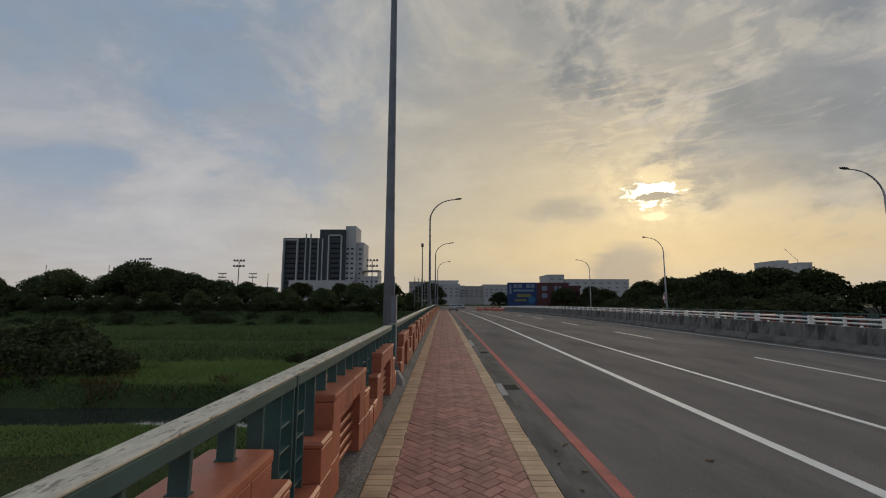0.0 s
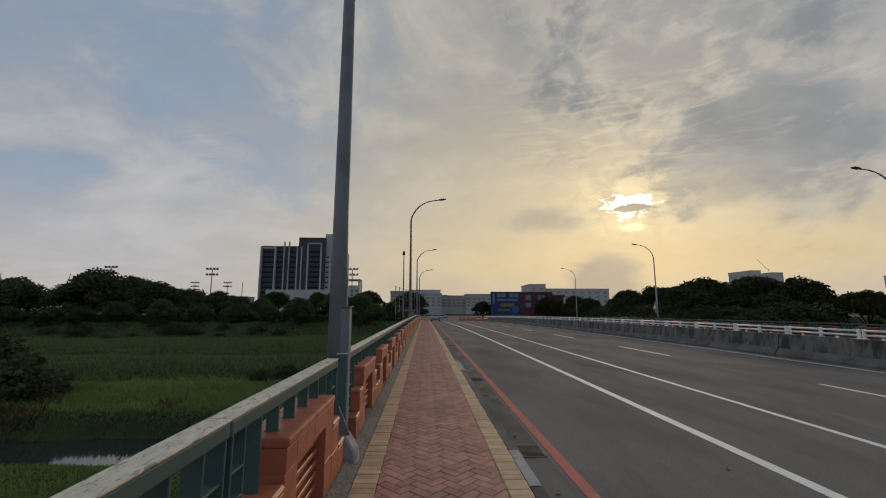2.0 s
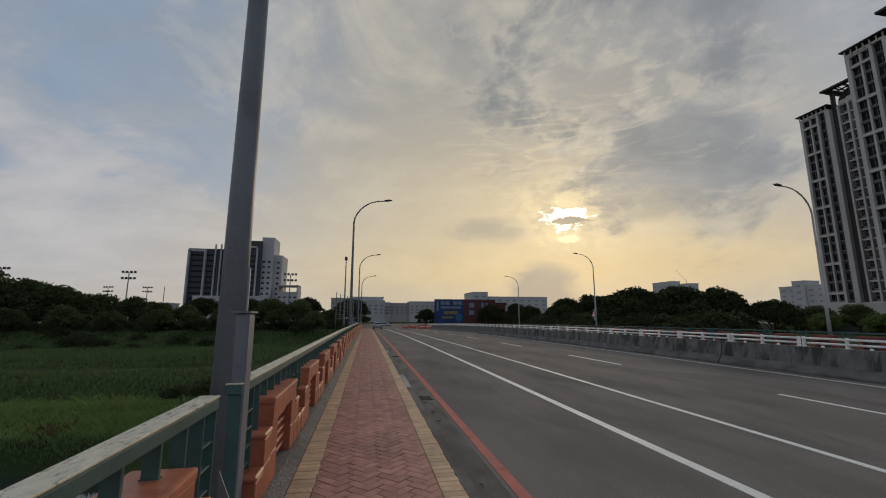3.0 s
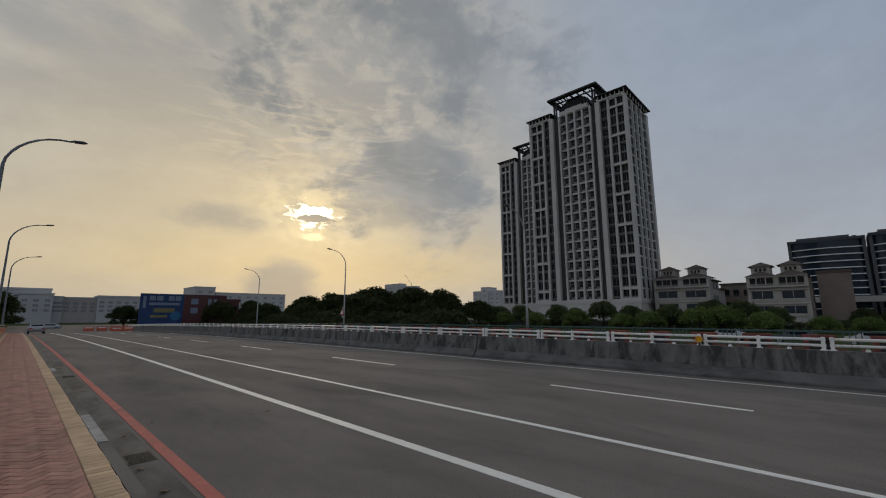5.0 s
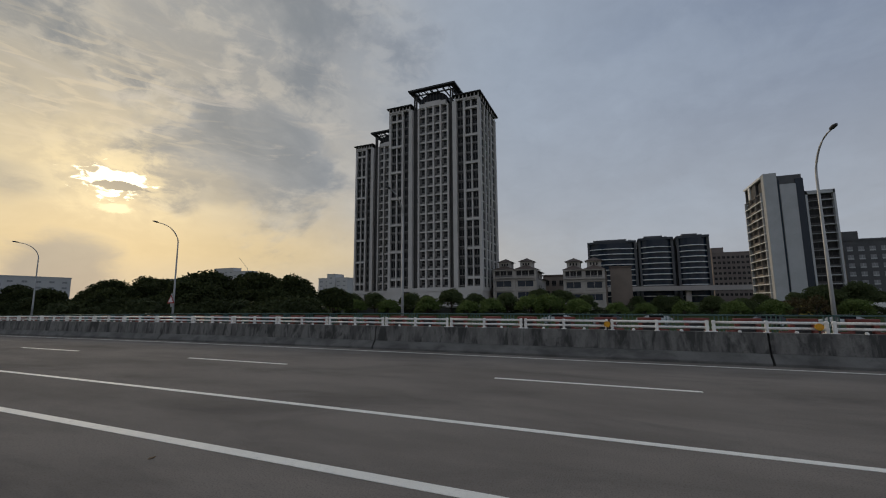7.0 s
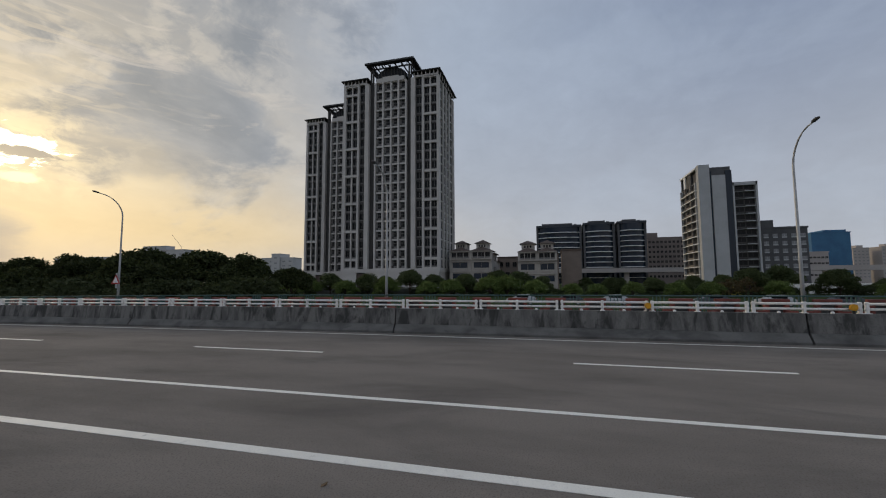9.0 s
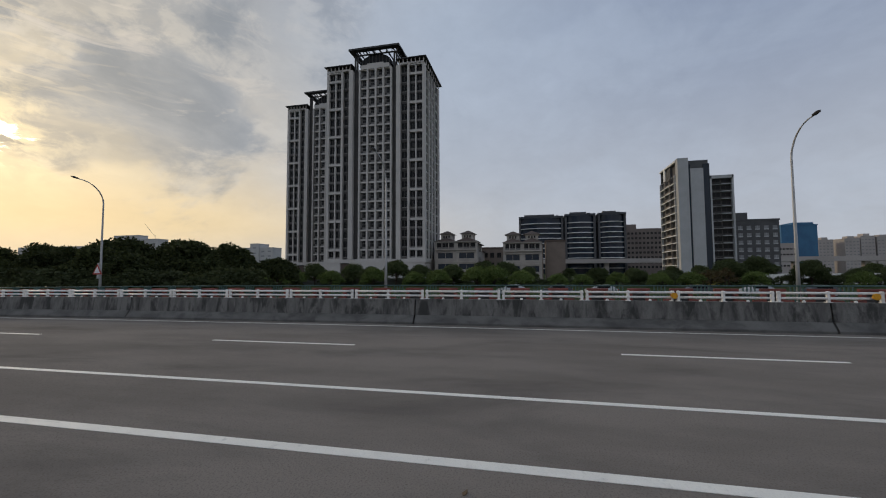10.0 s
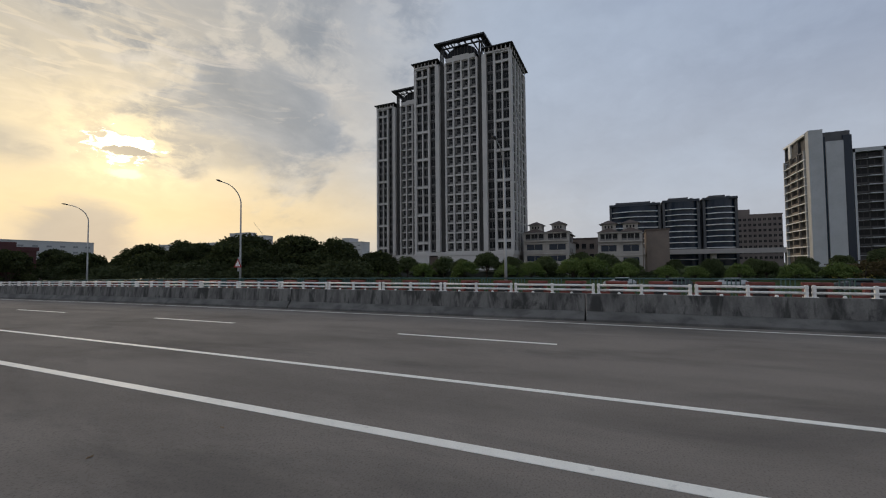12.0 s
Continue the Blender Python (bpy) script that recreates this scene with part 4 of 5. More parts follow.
def make_villa(y0, y1, x, depth, wall_z, label, side_tall):
    t = thing("villa", pose(x, (y0 + y1) / 2, -1.6), label, "house", "villas")
    w = y1 - y0
    h = w / 2
    e = wall_z + 1.6
    part("front_wall", boxes((0, -h, 0, 2.0, h, e)), M_villa, t)
    part("rear_wing", boxes((2.0, -h - (0.4 if side_tall else -0.2), 0, depth * 0.6, h - 0.2, e - 0.9), (depth * 0.6, -h - (0.4 if side_tall else -0.2), 0, depth, h - 0.2, e - 3.0)), M_villa_side if side_tall else M_villa, t, "rendered rear wing stepping down")
    part("wing_coping", boxes((2.0, -h - 0.6, e - 0.9, depth * 0.6 + 0.2, h, e - 0.6), (depth * 0.6 + 0.2, -h - 0.6, e - 3.0, depth + 0.2, h, e - 2.7)), M_roof_brown, t)
    def hip(x0, x1, a, b, z, rise, inset):
        """A low hipped roof with a ridge along x."""
        bm = bmesh.new()
        c = (a + b) / 2
        v = [bm.verts.new(p) for p in ((x0, a, z), (x0, b, z), (x1, b, z), (x1, a, z), (x0 + inset, c, z + rise), (x1 - inset, c, z + rise))]
        for f in ((0, 1, 4), (1, 2, 5, 4), (2, 3, 5), (3, 0, 4, 5), (3, 2, 1, 0)):
            bm.faces.new([v[i] for i in f])
        return bm

    glass = window_mesh(h * 0.70, 2.5, rail=M_villa, pane=M_blueglass)
    loggia = window_mesh(h * 0.80, 1.9, rail=M_rail_panel)
    tiny = window_mesh(0.45, 0.8, "attic_window", rail=M_window)
    for s in (-1, 1):
        c = s * h / 2
        part("roof", hip(-0.7, 9.0, c - h / 2 - 0.3, c + h / 2 + 0.3, e, 1.5, 2.6), M_roof_brown, t, "low brown hipped roof")
        part("attic", boxes((2.0, c - 2.0, e + 0.2, 6.6, c + 2.0, e + 2.5)), M_villa, t)
        part("attic_cornice", boxes((1.8, c - 2.2, e + 2.5, 6.8, c + 2.2, e + 2.7)), M_villa, t)
        part("attic_roof", hip(1.3, 7.4, c - 2.7, c + 2.7, e + 2.7, 1.3, 2.6), M_roof_brown, t)
        put_windows(t, tiny, [(1.97, c + d, e + 1.4, 180) for d in (-0.9, 0, 0.9)], "attic_window")
        put_windows(t, loggia, [(0.0, c, e - 2.4, 180)])
        put_windows(t, glass, [(0.0, c, e - 6.4 - 3.7 * k, 180) for k in range(3) if e - 6.4 - 3.7 * k > 0.4])
        part("cornice", boxes((-0.7, c - h / 2, e - 3.0, 0.0, c + h / 2, e - 2.65), bevel=0.05), M_villa, t)
        row = bmesh.new()
        for i in range(9):
            y = c - h * 0.42 + h * 0.84 * i / 8
            box(row, -0.5, y - 0.09, e - 3.5, -0.2, y + 0.09, e - 3.0)
        part("dentil_row", row, M_villa, t)
        part("string_course", boxes((-0.4, c - h / 2, e - 3.8, 0.0, c + h / 2, e - 3.5), bevel=0.05), M_villa, t)
        part("string_course", boxes((-0.3, c - h / 2, e - 7.2, 0.0, c + h / 2, e - 6.9), bevel=0.05), M_villa, t)
        part("eave", boxes((-0.6, c - h / 2, e - 0.3, 0.0, c + h / 2, e - 0.02)), M_villa, t)
        for q in (-0.16, 0.16):
            part("mullion", boxes((-0.28, c + q * h - 0.12, e - 2.4, -0.06, c + q * h + 0.12, e - 0.3)), M_villa, t)
    for y in (-h, -0.35, h - 0.7):
        part("pilaster", boxes((-0.25, y, 0, 0.0, y + 0.7, e - 0.26)), M_villa, t)
    side = window_mesh(1.3, 1.8, rail=M_villa_side)
    put_windows(t, side, [(xx, -h - (0.42 if side_tall else -0.18), e - 3.4 - 3.6 * k, 270) for xx in (6, 10) for k in range(2)])
    return t


make_villa(29.6, 44.2, 135, 22, 12.2, "cream stone villa with twin brown gables", False)
make_villa(8.7, 20.8, 132, 12, 11.2, "cream stone villa with dormers beside a blank brown wing", True)
v = thing("villa", pose(140, 4.0, -1.6), "blank brown rendered villa wing", "house", "villas")
part("wall", boxes((0, -3.0, 0, 14, 3.2, 13.4)), M_villa_side, v)
part("parapet", boxes((-0.2, -3.2, 13.4, 14.2, 3.4, 14.0)), M_roof_brown, v)
v = thing("villa", pose(158, 27.5, -1.6), "brown rear villa with a stepped roof line", "house", "villas")
part("wall", boxes((0, -5, 0, 14, 3.5, 12.5), (2, -9, 0, 14, -5, 10.4)), M_villa_side, v)
part("roof", boxes((-0.3, -5.3, 12.5, 14.3, 3.8, 13.0), (1.8, -9.3, 10.4, 14, -5.3, 10.8)), M_roof_brown, v)
put_windows(v, window_mesh(1.5, 2.0), [(0.0, y, z, 180) for y in (-3.2, -0.5, 2.0) for z in (5, 8.8)])


def make_office():
    """Three curved dark glass blocks with white sun fins."""
    t = thing("office_block", pose(316, 0, 0), "dark glass office building in three blocks with white curved fins", "office building")
    for y0, y1, z1 in ((-10.5, 22.0, 43.6), (-33.4, -11.7, 44.6), (-54.4, -35.2, 44.7)):
        def arc(k, off=0.0, n=10):
            u = k / n
            return 3.4 * (2 * u - 1) ** 2 - 3.4 - off, y0 + 1.5 + (y1 - y0 - 3.0) * u
        bm = bmesh.new()
        lo = [bm.verts.new((*arc(k), 0)) for k in range(11)] + [bm.verts.new((20, y1 - 1.5, 0)), bm.verts.new((20, y0 + 1.5, 0))]
        hi = [bm.verts.new((v.co.x, v.co.y, z1 - 1.5)) for v in lo]
        m = len(lo)
        for i in range(m):
            bm.faces.new((lo[i], lo[(i + 1) % m], hi[(i + 1) % m], hi[i]))
        bm.faces.new(hi), bm.faces.new(lo[::-1])
        block = part("block", bm, M_blueglass, t)
        part("edge_wall", boxes((-1.5, y0, 0, 20, y0 + 1.5, z1 - 0.6)), M_greywall, block, "grey end wall")
        part("edge_wall", boxes((-1.5, y1 - 1.5, 0, 20, y1, z1 - 0.6)), M_greywall, block, "grey end wall")
        part("roof", boxes((-2.5, y0, z1 - 1.5, 20, y1, z1)), M_office, block)
        part("roof_plant", boxes((2, y0 + 6, z1, 14, y1 - 4, z1 + 1.8), (3, y0 + 3, z1, 10, y0 + 5, z1 + 1.2)), M_greywall, block)
        for k in range(10):
            z = 4.0 + 3.75 * k
            fin = bmesh.new()
            inner = [arc(i) for i in range(11)]
            outer = [arc(i, 0.9 + 0.8 * math.sin(math.pi * i / 10)) for i in range(11)]
            vs = [[fin.verts.new((*p, zz)) for p in row] for zz in (z, z + 0.5) for row in (inner, outer)]
            for i in range(10):
                for a, b in ((0, 1), (1, 3), (3, 2), (2, 0)):
                    fin.faces.new((vs[a][i], vs[a][i + 1], vs[b][i + 1], vs[b][i]))
            part("sun_fin", fin, M_fin, block, "white curved sun fin")
    part("link", boxes((4, -54, 0, 18, 21, 38)), M_office, t)
    return t


make_office()


def make_block_tower():
    """The slim tower with a pale fin wall and beige balconies on its end."""
    t = thing("slim_tower", pose(201.7, 0, 0), "slim grey tower with pale fin walls and beige balconies", "tower")
    part("fin_wall", boxes((-0.6, -57.6, 0, 2.5, -53.2, 53.0)), M_lightwall, t, "tall pale wall")
    part("fin_wall", boxes((-0.6, -63.6, 0, 2.0, -58.4, 48.0)), M_lightwall, t, "pale wall")
    part("body", boxes((0.4, -65.9, 0, 25, -54.5, 51.8)), M_greywall, t)
    part("glass_strip", boxes((-0.2, -66.2, 0, 0.6, -63.7, 50.0), (-0.1, -58.38, 0, 0.5, -57.62, 50)), M_blueglass, t)
    # end wall and wing reuse the near-black recess colour
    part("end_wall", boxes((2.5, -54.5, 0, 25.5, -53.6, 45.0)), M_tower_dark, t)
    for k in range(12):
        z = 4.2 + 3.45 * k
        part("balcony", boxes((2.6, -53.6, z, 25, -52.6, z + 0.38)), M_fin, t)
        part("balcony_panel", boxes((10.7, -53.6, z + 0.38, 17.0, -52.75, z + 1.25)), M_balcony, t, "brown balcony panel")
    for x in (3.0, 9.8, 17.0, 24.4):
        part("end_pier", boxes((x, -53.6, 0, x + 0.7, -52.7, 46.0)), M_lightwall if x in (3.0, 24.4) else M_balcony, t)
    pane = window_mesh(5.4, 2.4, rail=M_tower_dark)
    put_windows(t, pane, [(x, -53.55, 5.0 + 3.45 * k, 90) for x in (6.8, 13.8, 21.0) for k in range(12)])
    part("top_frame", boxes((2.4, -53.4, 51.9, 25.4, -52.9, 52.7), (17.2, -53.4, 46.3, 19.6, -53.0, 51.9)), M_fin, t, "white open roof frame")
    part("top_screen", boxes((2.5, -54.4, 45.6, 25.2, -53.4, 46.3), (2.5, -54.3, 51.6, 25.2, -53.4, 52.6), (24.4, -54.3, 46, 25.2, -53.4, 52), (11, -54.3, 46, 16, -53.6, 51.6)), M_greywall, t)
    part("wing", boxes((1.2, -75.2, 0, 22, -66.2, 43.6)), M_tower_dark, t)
    part("wing_edge", boxes((-0.3, -75.6, 0, 22, -74.9, 44.4), (-0.3, -66.9, 0, 1.6, -66.25, 44.4), (-0.3, -75.6, 43.0, 22, -66.25, 44.41)), M_lightwall, t)
    for k in range(12):
        z = 4.0 + 3.3 * k
        part("balcony", boxes((-0.1, -74.9, z, 1.3, -70.9, z + 0.35), (0.5, -70.9, z, 1.3, -66.95, z + 0.12)), M_lightwall, t)
    put_windows(t, window_mesh(3.4, 2.4), [(1.2, y, 4.5 + 3.3 * k, 180) for y in (-72.8, -68.9) for k in range(12)])
    return t


make_block_tower()


def slab_building(name, label, x, y0, y1, depth, z1, mat, cols, rows, ww=1.6, wh=1.7, cat="building", turn=False, extra=(), zb=3.0, pane=None, sill=None):
    """A plain block with its windows and parapet; front towards -x (or towards -y when turned)."""
    mid = (y0 + y1) / 2
    m = pose(mid, x, -1.6, 0, 0, 90) if turn else pose(x, mid, -1.6)
    t = thing(name, m, label, cat)
    w = abs(y1 - y0)
    h = z1 + 1.6
    part("wall", boxes((0, -w / 2, 0, depth, w / 2, h)), mat, t)
    part("parapet", boxes((-0.3, -w / 2 - 0.3, h, depth + 0.3, w / 2 + 0.3, h + 0.8)), mat, t)
    for r in extra:
        part("roof_house", boxes(r), mat, t)
    if cols:
        me = window_mesh(ww, wh, pane=pane, rail=sill or mat)
        put_windows(t, me, [(0.0, -w / 2 + w * (i + 0.5) / cols, zb + 1.6 + (h - zb - 3.2) * (k + 0.5) / rows - wh / 2, 180) for i in range(cols) for k in range(rows)])
    return t


slab_building("grey_building", "dark grey tiled building with square windows", 219, -101.1, -83.2, 18, 25.4, M_greywall, 5, 6, 1.9, 1.9, sill=M_lightwall, pane=M_haze_pane, extra=[(0, 4.0, 27, 10, 8.9, 31.0)])
slab_building("brown_building", "long brown stone building", 380, -96, -68, 20, 38, M_brownstone, 9, 8, 1.8, 2.6, extra=[(0, 6, 39.6, 12, 14, 44.2)])
slab_building("netted_building", "tower under blue construction netting", 360, -198, -174.4, 25, 36, M_bluewall, 0, 0, extra=[(1, -10, 37.6, 20, 4, 40.0)])
slab_building("low_brown_building", "low brown building before the blue tower", 345, -176, -162, 20, 21, M_haze2, 6, 4)
# far blocks: haze is in the wall and pane colour, lowering contrast
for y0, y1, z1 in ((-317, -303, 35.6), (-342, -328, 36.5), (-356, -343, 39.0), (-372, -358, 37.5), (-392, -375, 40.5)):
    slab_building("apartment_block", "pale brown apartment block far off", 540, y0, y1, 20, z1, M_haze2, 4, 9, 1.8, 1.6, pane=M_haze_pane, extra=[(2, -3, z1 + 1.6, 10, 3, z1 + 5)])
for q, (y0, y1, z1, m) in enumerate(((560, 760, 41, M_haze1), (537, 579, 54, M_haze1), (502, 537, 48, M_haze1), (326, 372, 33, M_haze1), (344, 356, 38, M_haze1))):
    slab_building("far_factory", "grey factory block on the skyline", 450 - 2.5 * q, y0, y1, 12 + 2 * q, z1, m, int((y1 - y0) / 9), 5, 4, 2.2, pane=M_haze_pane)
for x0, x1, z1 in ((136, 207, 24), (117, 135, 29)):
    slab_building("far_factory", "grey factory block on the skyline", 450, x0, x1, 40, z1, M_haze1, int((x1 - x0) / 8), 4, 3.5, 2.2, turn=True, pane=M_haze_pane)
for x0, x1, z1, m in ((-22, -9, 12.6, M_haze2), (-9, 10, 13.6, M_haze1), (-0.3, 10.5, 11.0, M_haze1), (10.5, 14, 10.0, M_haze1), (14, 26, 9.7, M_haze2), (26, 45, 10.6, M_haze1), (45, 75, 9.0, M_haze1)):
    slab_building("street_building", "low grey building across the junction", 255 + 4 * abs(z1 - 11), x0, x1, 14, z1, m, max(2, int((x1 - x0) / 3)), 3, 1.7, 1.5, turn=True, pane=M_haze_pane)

# viaduct and site fence on the far side
t = thing("viaduct", pose(300, -200, 0), "long dark elevated viaduct behind the trees", "viaduct")
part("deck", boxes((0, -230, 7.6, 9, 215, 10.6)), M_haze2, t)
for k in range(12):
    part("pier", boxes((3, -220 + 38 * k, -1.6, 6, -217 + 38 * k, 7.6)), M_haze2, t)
for y in (-44.0, -56.0, -68.0, -80.0):
    t = thing("site_fence", pose(116, y, -1.6), "white sheet-metal site fence panel", "fence", "site fences")
    part("sheet", boxes((0, -5.6, 0.1, 0.08, 5.6, 2.6)), M_rail_white, t)
    for q in (-5.5, 0, 5.5):
        part("post", boxes((-0.08, q - 0.05, 0, 0.0, q + 0.05, 2.7)), M_palepole, t)
t = thing("kiosk", pose(108, -28.5, -1.6), "small yellow-walled kiosk behind the trees", "kiosk")
part("wall", boxes((0, -3, 0, 4, 3, 2.7)), M_kiosk, t)
part("roof", boxes((-0.3, -3.3, 2.7, 4.3, 3.3, 2.95)), M_roof_brown, t)

# dark office tower behind the left bank trees
t = thing("dark_tower", pose(0, 300, 0), "dark slab tower with grey vertical ribs behind the trees", "tower")
part("wall", boxes((-120, 0, 0, -92.5, 26, 47.8), (-92.5, -2, 0, -73.5, 26, 54.0)), M_office, t)
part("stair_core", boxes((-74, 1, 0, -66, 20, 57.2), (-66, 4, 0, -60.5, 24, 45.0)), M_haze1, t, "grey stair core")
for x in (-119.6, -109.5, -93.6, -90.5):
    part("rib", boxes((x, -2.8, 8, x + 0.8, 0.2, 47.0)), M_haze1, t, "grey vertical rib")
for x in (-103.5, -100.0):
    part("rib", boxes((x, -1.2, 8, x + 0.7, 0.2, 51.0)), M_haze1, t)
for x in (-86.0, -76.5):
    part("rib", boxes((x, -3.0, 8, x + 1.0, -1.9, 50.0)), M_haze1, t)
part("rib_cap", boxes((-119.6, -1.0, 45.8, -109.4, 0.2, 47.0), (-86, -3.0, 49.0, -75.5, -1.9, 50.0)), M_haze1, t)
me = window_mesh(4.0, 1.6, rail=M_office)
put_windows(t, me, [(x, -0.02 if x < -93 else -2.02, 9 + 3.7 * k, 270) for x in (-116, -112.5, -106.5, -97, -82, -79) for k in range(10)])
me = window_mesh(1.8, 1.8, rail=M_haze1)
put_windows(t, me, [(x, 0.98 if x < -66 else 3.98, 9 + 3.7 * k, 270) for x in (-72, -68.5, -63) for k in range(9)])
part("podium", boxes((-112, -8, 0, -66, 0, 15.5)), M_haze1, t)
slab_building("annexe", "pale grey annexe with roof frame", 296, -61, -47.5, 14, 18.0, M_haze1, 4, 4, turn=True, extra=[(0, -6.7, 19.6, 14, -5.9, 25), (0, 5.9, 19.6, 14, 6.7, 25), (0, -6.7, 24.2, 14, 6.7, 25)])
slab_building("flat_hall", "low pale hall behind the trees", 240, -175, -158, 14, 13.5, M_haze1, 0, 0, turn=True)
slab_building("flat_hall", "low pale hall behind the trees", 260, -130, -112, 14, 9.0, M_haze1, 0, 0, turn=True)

# ---- junction: billboard, barriers, car ----
def make_billboard():
    t = thing("billboard", pose(0, 120, -1.1), "wide blue and dark red advertising hoarding on posts", "billboard")
    for x in (20.2, 26.0, 32.0, 37.6):
        part("post", boxes((x, 0.3, 0, x + 0.3, 0.6, 7.6)), M_iron, t)
    blue = part("panel", boxes((19.4, 0, 0.9, 28.2, 0.25, 8.0)), M_board_blue, t, "blue printed panel")
    red = part("panel", boxes((28.24, 0, 0.9, 38.0, 0.25, 8.0)), M_board_red, t, "dark red printed panel")
    for x0, x1, z0, z1, mat in ((21.2, 22.4, 6.4, 7.5, M_text), (22.6, 23.9, 6.4, 7.5, M_text), (25.0, 26.2, 6.4, 7.5, M_text), (26.4, 27.6, 6.4, 7.5, M_text), (21.2, 27.4, 5.3, 5.9, M_text),
                                (22.2, 26.4, 3.6, 4.6, M_text_y), (21.6, 25.0, 2.4, 3.0, M_text_y), (20.0, 20.6, 4.6, 7.4, M_text)):
        part("lettering", boxes((x0, -0.03, z0, x1, -0.004, z1)), mat, blue)
    for x0, x1, z0, z1 in ((29.8, 31.4, 5.6, 7.0), (29.8, 31.4, 3.4, 4.8), (33.6, 34.4, 5.0, 7.0), (34.9, 35.6, 5.2, 7.0)):
        part("lettering", boxes((x0, -0.03, z0, x1, -0.004, z1)), M_text, red)
    bm = bmesh.new()
    tube(bm, [(26.7, -0.03, 2.8), (26.7, -0.004, 2.8)], 1.1, 16)
    part("emblem", bm, material("billboard_cyan", (0.03, 0.15, 0.30), 0.6), blue)


make_billboard()
slab_building("brick_shop", "dull red building beside the hoarding", 128, 38.6, 44, 8, 5.5, M_board_red, 2, 1, turn=True)


def make_road_barrier():
    t = thing("water_barrier", pose(0, 0, 0), "orange plastic water-filled road barrier", "barrier", "junction barriers")
    bm = bmesh.new()
    prism(bm, [(-0.24, 0), (0.24, 0), (0.22, 0.25), (0.10, 0.5), (0.09, 0.85), (-0.09, 0.85), (-0.10, 0.5), (-0.22, 0.25)], -0.75, 0.75)
    part("body", bm, M_orange, t)
    part("stripe", boxes((-0.13, -0.6, 0.55, 0.13, 0.6, 0.7)), M_fin, t, "white reflective stripe")
    return t


wb = make_road_barrier()
wb.matrix_basis = pose(12.5, 96, -1.05, 0, 0, 80)
for x, y, a in ((14.2, 96.3, 85), (16, 96.5, 95), (18, 96.2, 90), (20, 97, 70), (9.5, 104, 80), (11.4, 104, 90), (13.3, 104.3, 88), (15.2, 104, 90), (17, 104.2, 92), (13.6, 99, 0)):
    copy_thing(wb, pose(x, y, -1.05, 0, 0, a))


def make_car(body_mat, label):
    t = thing("car", pose(0, 0, 0), label, "car", "parked cars")
    bm = bmesh.new()
    prof = [(-2.1, 0.35), (2.1, 0.35), (2.15, 0.75), (1.95, 0.88), (1.1, 0.95), (0.55, 1.42), (-1.2, 1.45), (-1.85, 1.0), (-2.15, 0.92)]
    rings = []
    for x in (-0.86, 0.86):
        rings.append([bm.verts.new((x * (1.0 if z < 1.0 else 0.82), y, z)) for y, z in prof])
    for i in range(len(prof)):
        j = (i + 1) % len(prof)
        bm.faces.new((rings[0][i], rings[0][j], rings[1][j], rings[1][i]))
    bm.faces.new(rings[0]), bm.faces.new(rings[1][::-1])
    bmesh.ops.bevel(bm, geom=bm.edges[:], offset=0.06, segments=2, affect="EDGES")
    body = part("body", bm, body_mat, t, smooth=True)
    part("windscreen", boxes((-0.66, 1.86 - 1.1, 1.0, 0.66, 1.87 - 1.06, 1.25)), M_window, body)
    part("rear_window", boxes((-0.62, -1.66, 1.08, 0.62, -1.56, 1.34)), M_window, body)
    for s in (-1, 1):
        part("side_window", boxes((s * 0.80 - 0.02, -1.1, 1.02, s * 0.80 + 0.02, 0.6, 1.3)), M_window, body)
        part("tail_lamp", boxes((s * 0.66 - 0.14, -2.17, 0.72, s * 0.66 + 0.14, -2.1, 0.9)), M_sign, body)
        for y in (-1.35, 1.35):
            bm = bmesh.new()
            tube(bm, [(s * 0.70, y, 0.33), (s * 0.89, y, 0.33)], 0.33, 16)
            wheel = part("tyre", bm, M_tyre, t)
            bm = bmesh.new()
            tube(bm, [(s * 0.88, y, 0.33), (s * 0.90, y, 0.33)], 0.2, 12)
            part("rim", bm, M_palepole, wheel)
    return t


car = make_car(M_car_white, "silver saloon car standing by the kerb at the bridge end")
car.matrix_basis = pose(2.2, 88, deck_z(88))
dark_car = make_car(M_car_dark, "dark saloon car parked on the street")
dark_car.matrix_basis = pose(61, 8.0, -1.6, 0, 0, 0)
for x, y, src in ((61, 14.5, car), (61, 2.0, car), (61, -10, dark_car), (61, -17, car), (61, -24, dark_car), (-4, 122, car), (-13, 124, dark_car), (-22, 124, car), (5, 128, car)):
    o = copy_thing(src, pose(x, y, -1.58 if x > 50 else -1.3, 0, 0, 0 if x > 50 else 90))
    tagged(o, "parked saloon car beside the trees")

# ---- poles and masts ----
def make_flood_mast(h):
    t = thing("floodlight_mast", pose(0, 0, 0), "tall sports-field floodlight mast", "floodlight", "floodlight masts")
    bm = bmesh.new()
    tube(bm, [(0, 0, 0), (0, 0, h)], [0.28, 0.16], 8)
    part("mast", bm, M_pole, t)
    for z in (h - 2.6, h - 0.2):
        bar = part("crossbar", boxes((-2.4, -0.12, z, 2.4, 0.12, z + 0.2)), M_pole, t)
        for x in (-2.1, -0.75, 0.75, 2.1):
            part("lamp", boxes((x - 0.42, -0.35, z + 0.2, x + 0.42, 0.25, z + 0.85), bevel=0.08), M_lamp, bar)
    return t


fm = make_flood_mast(20.0)
fm.matrix_basis = pose(-127.5, 170, -1.4)
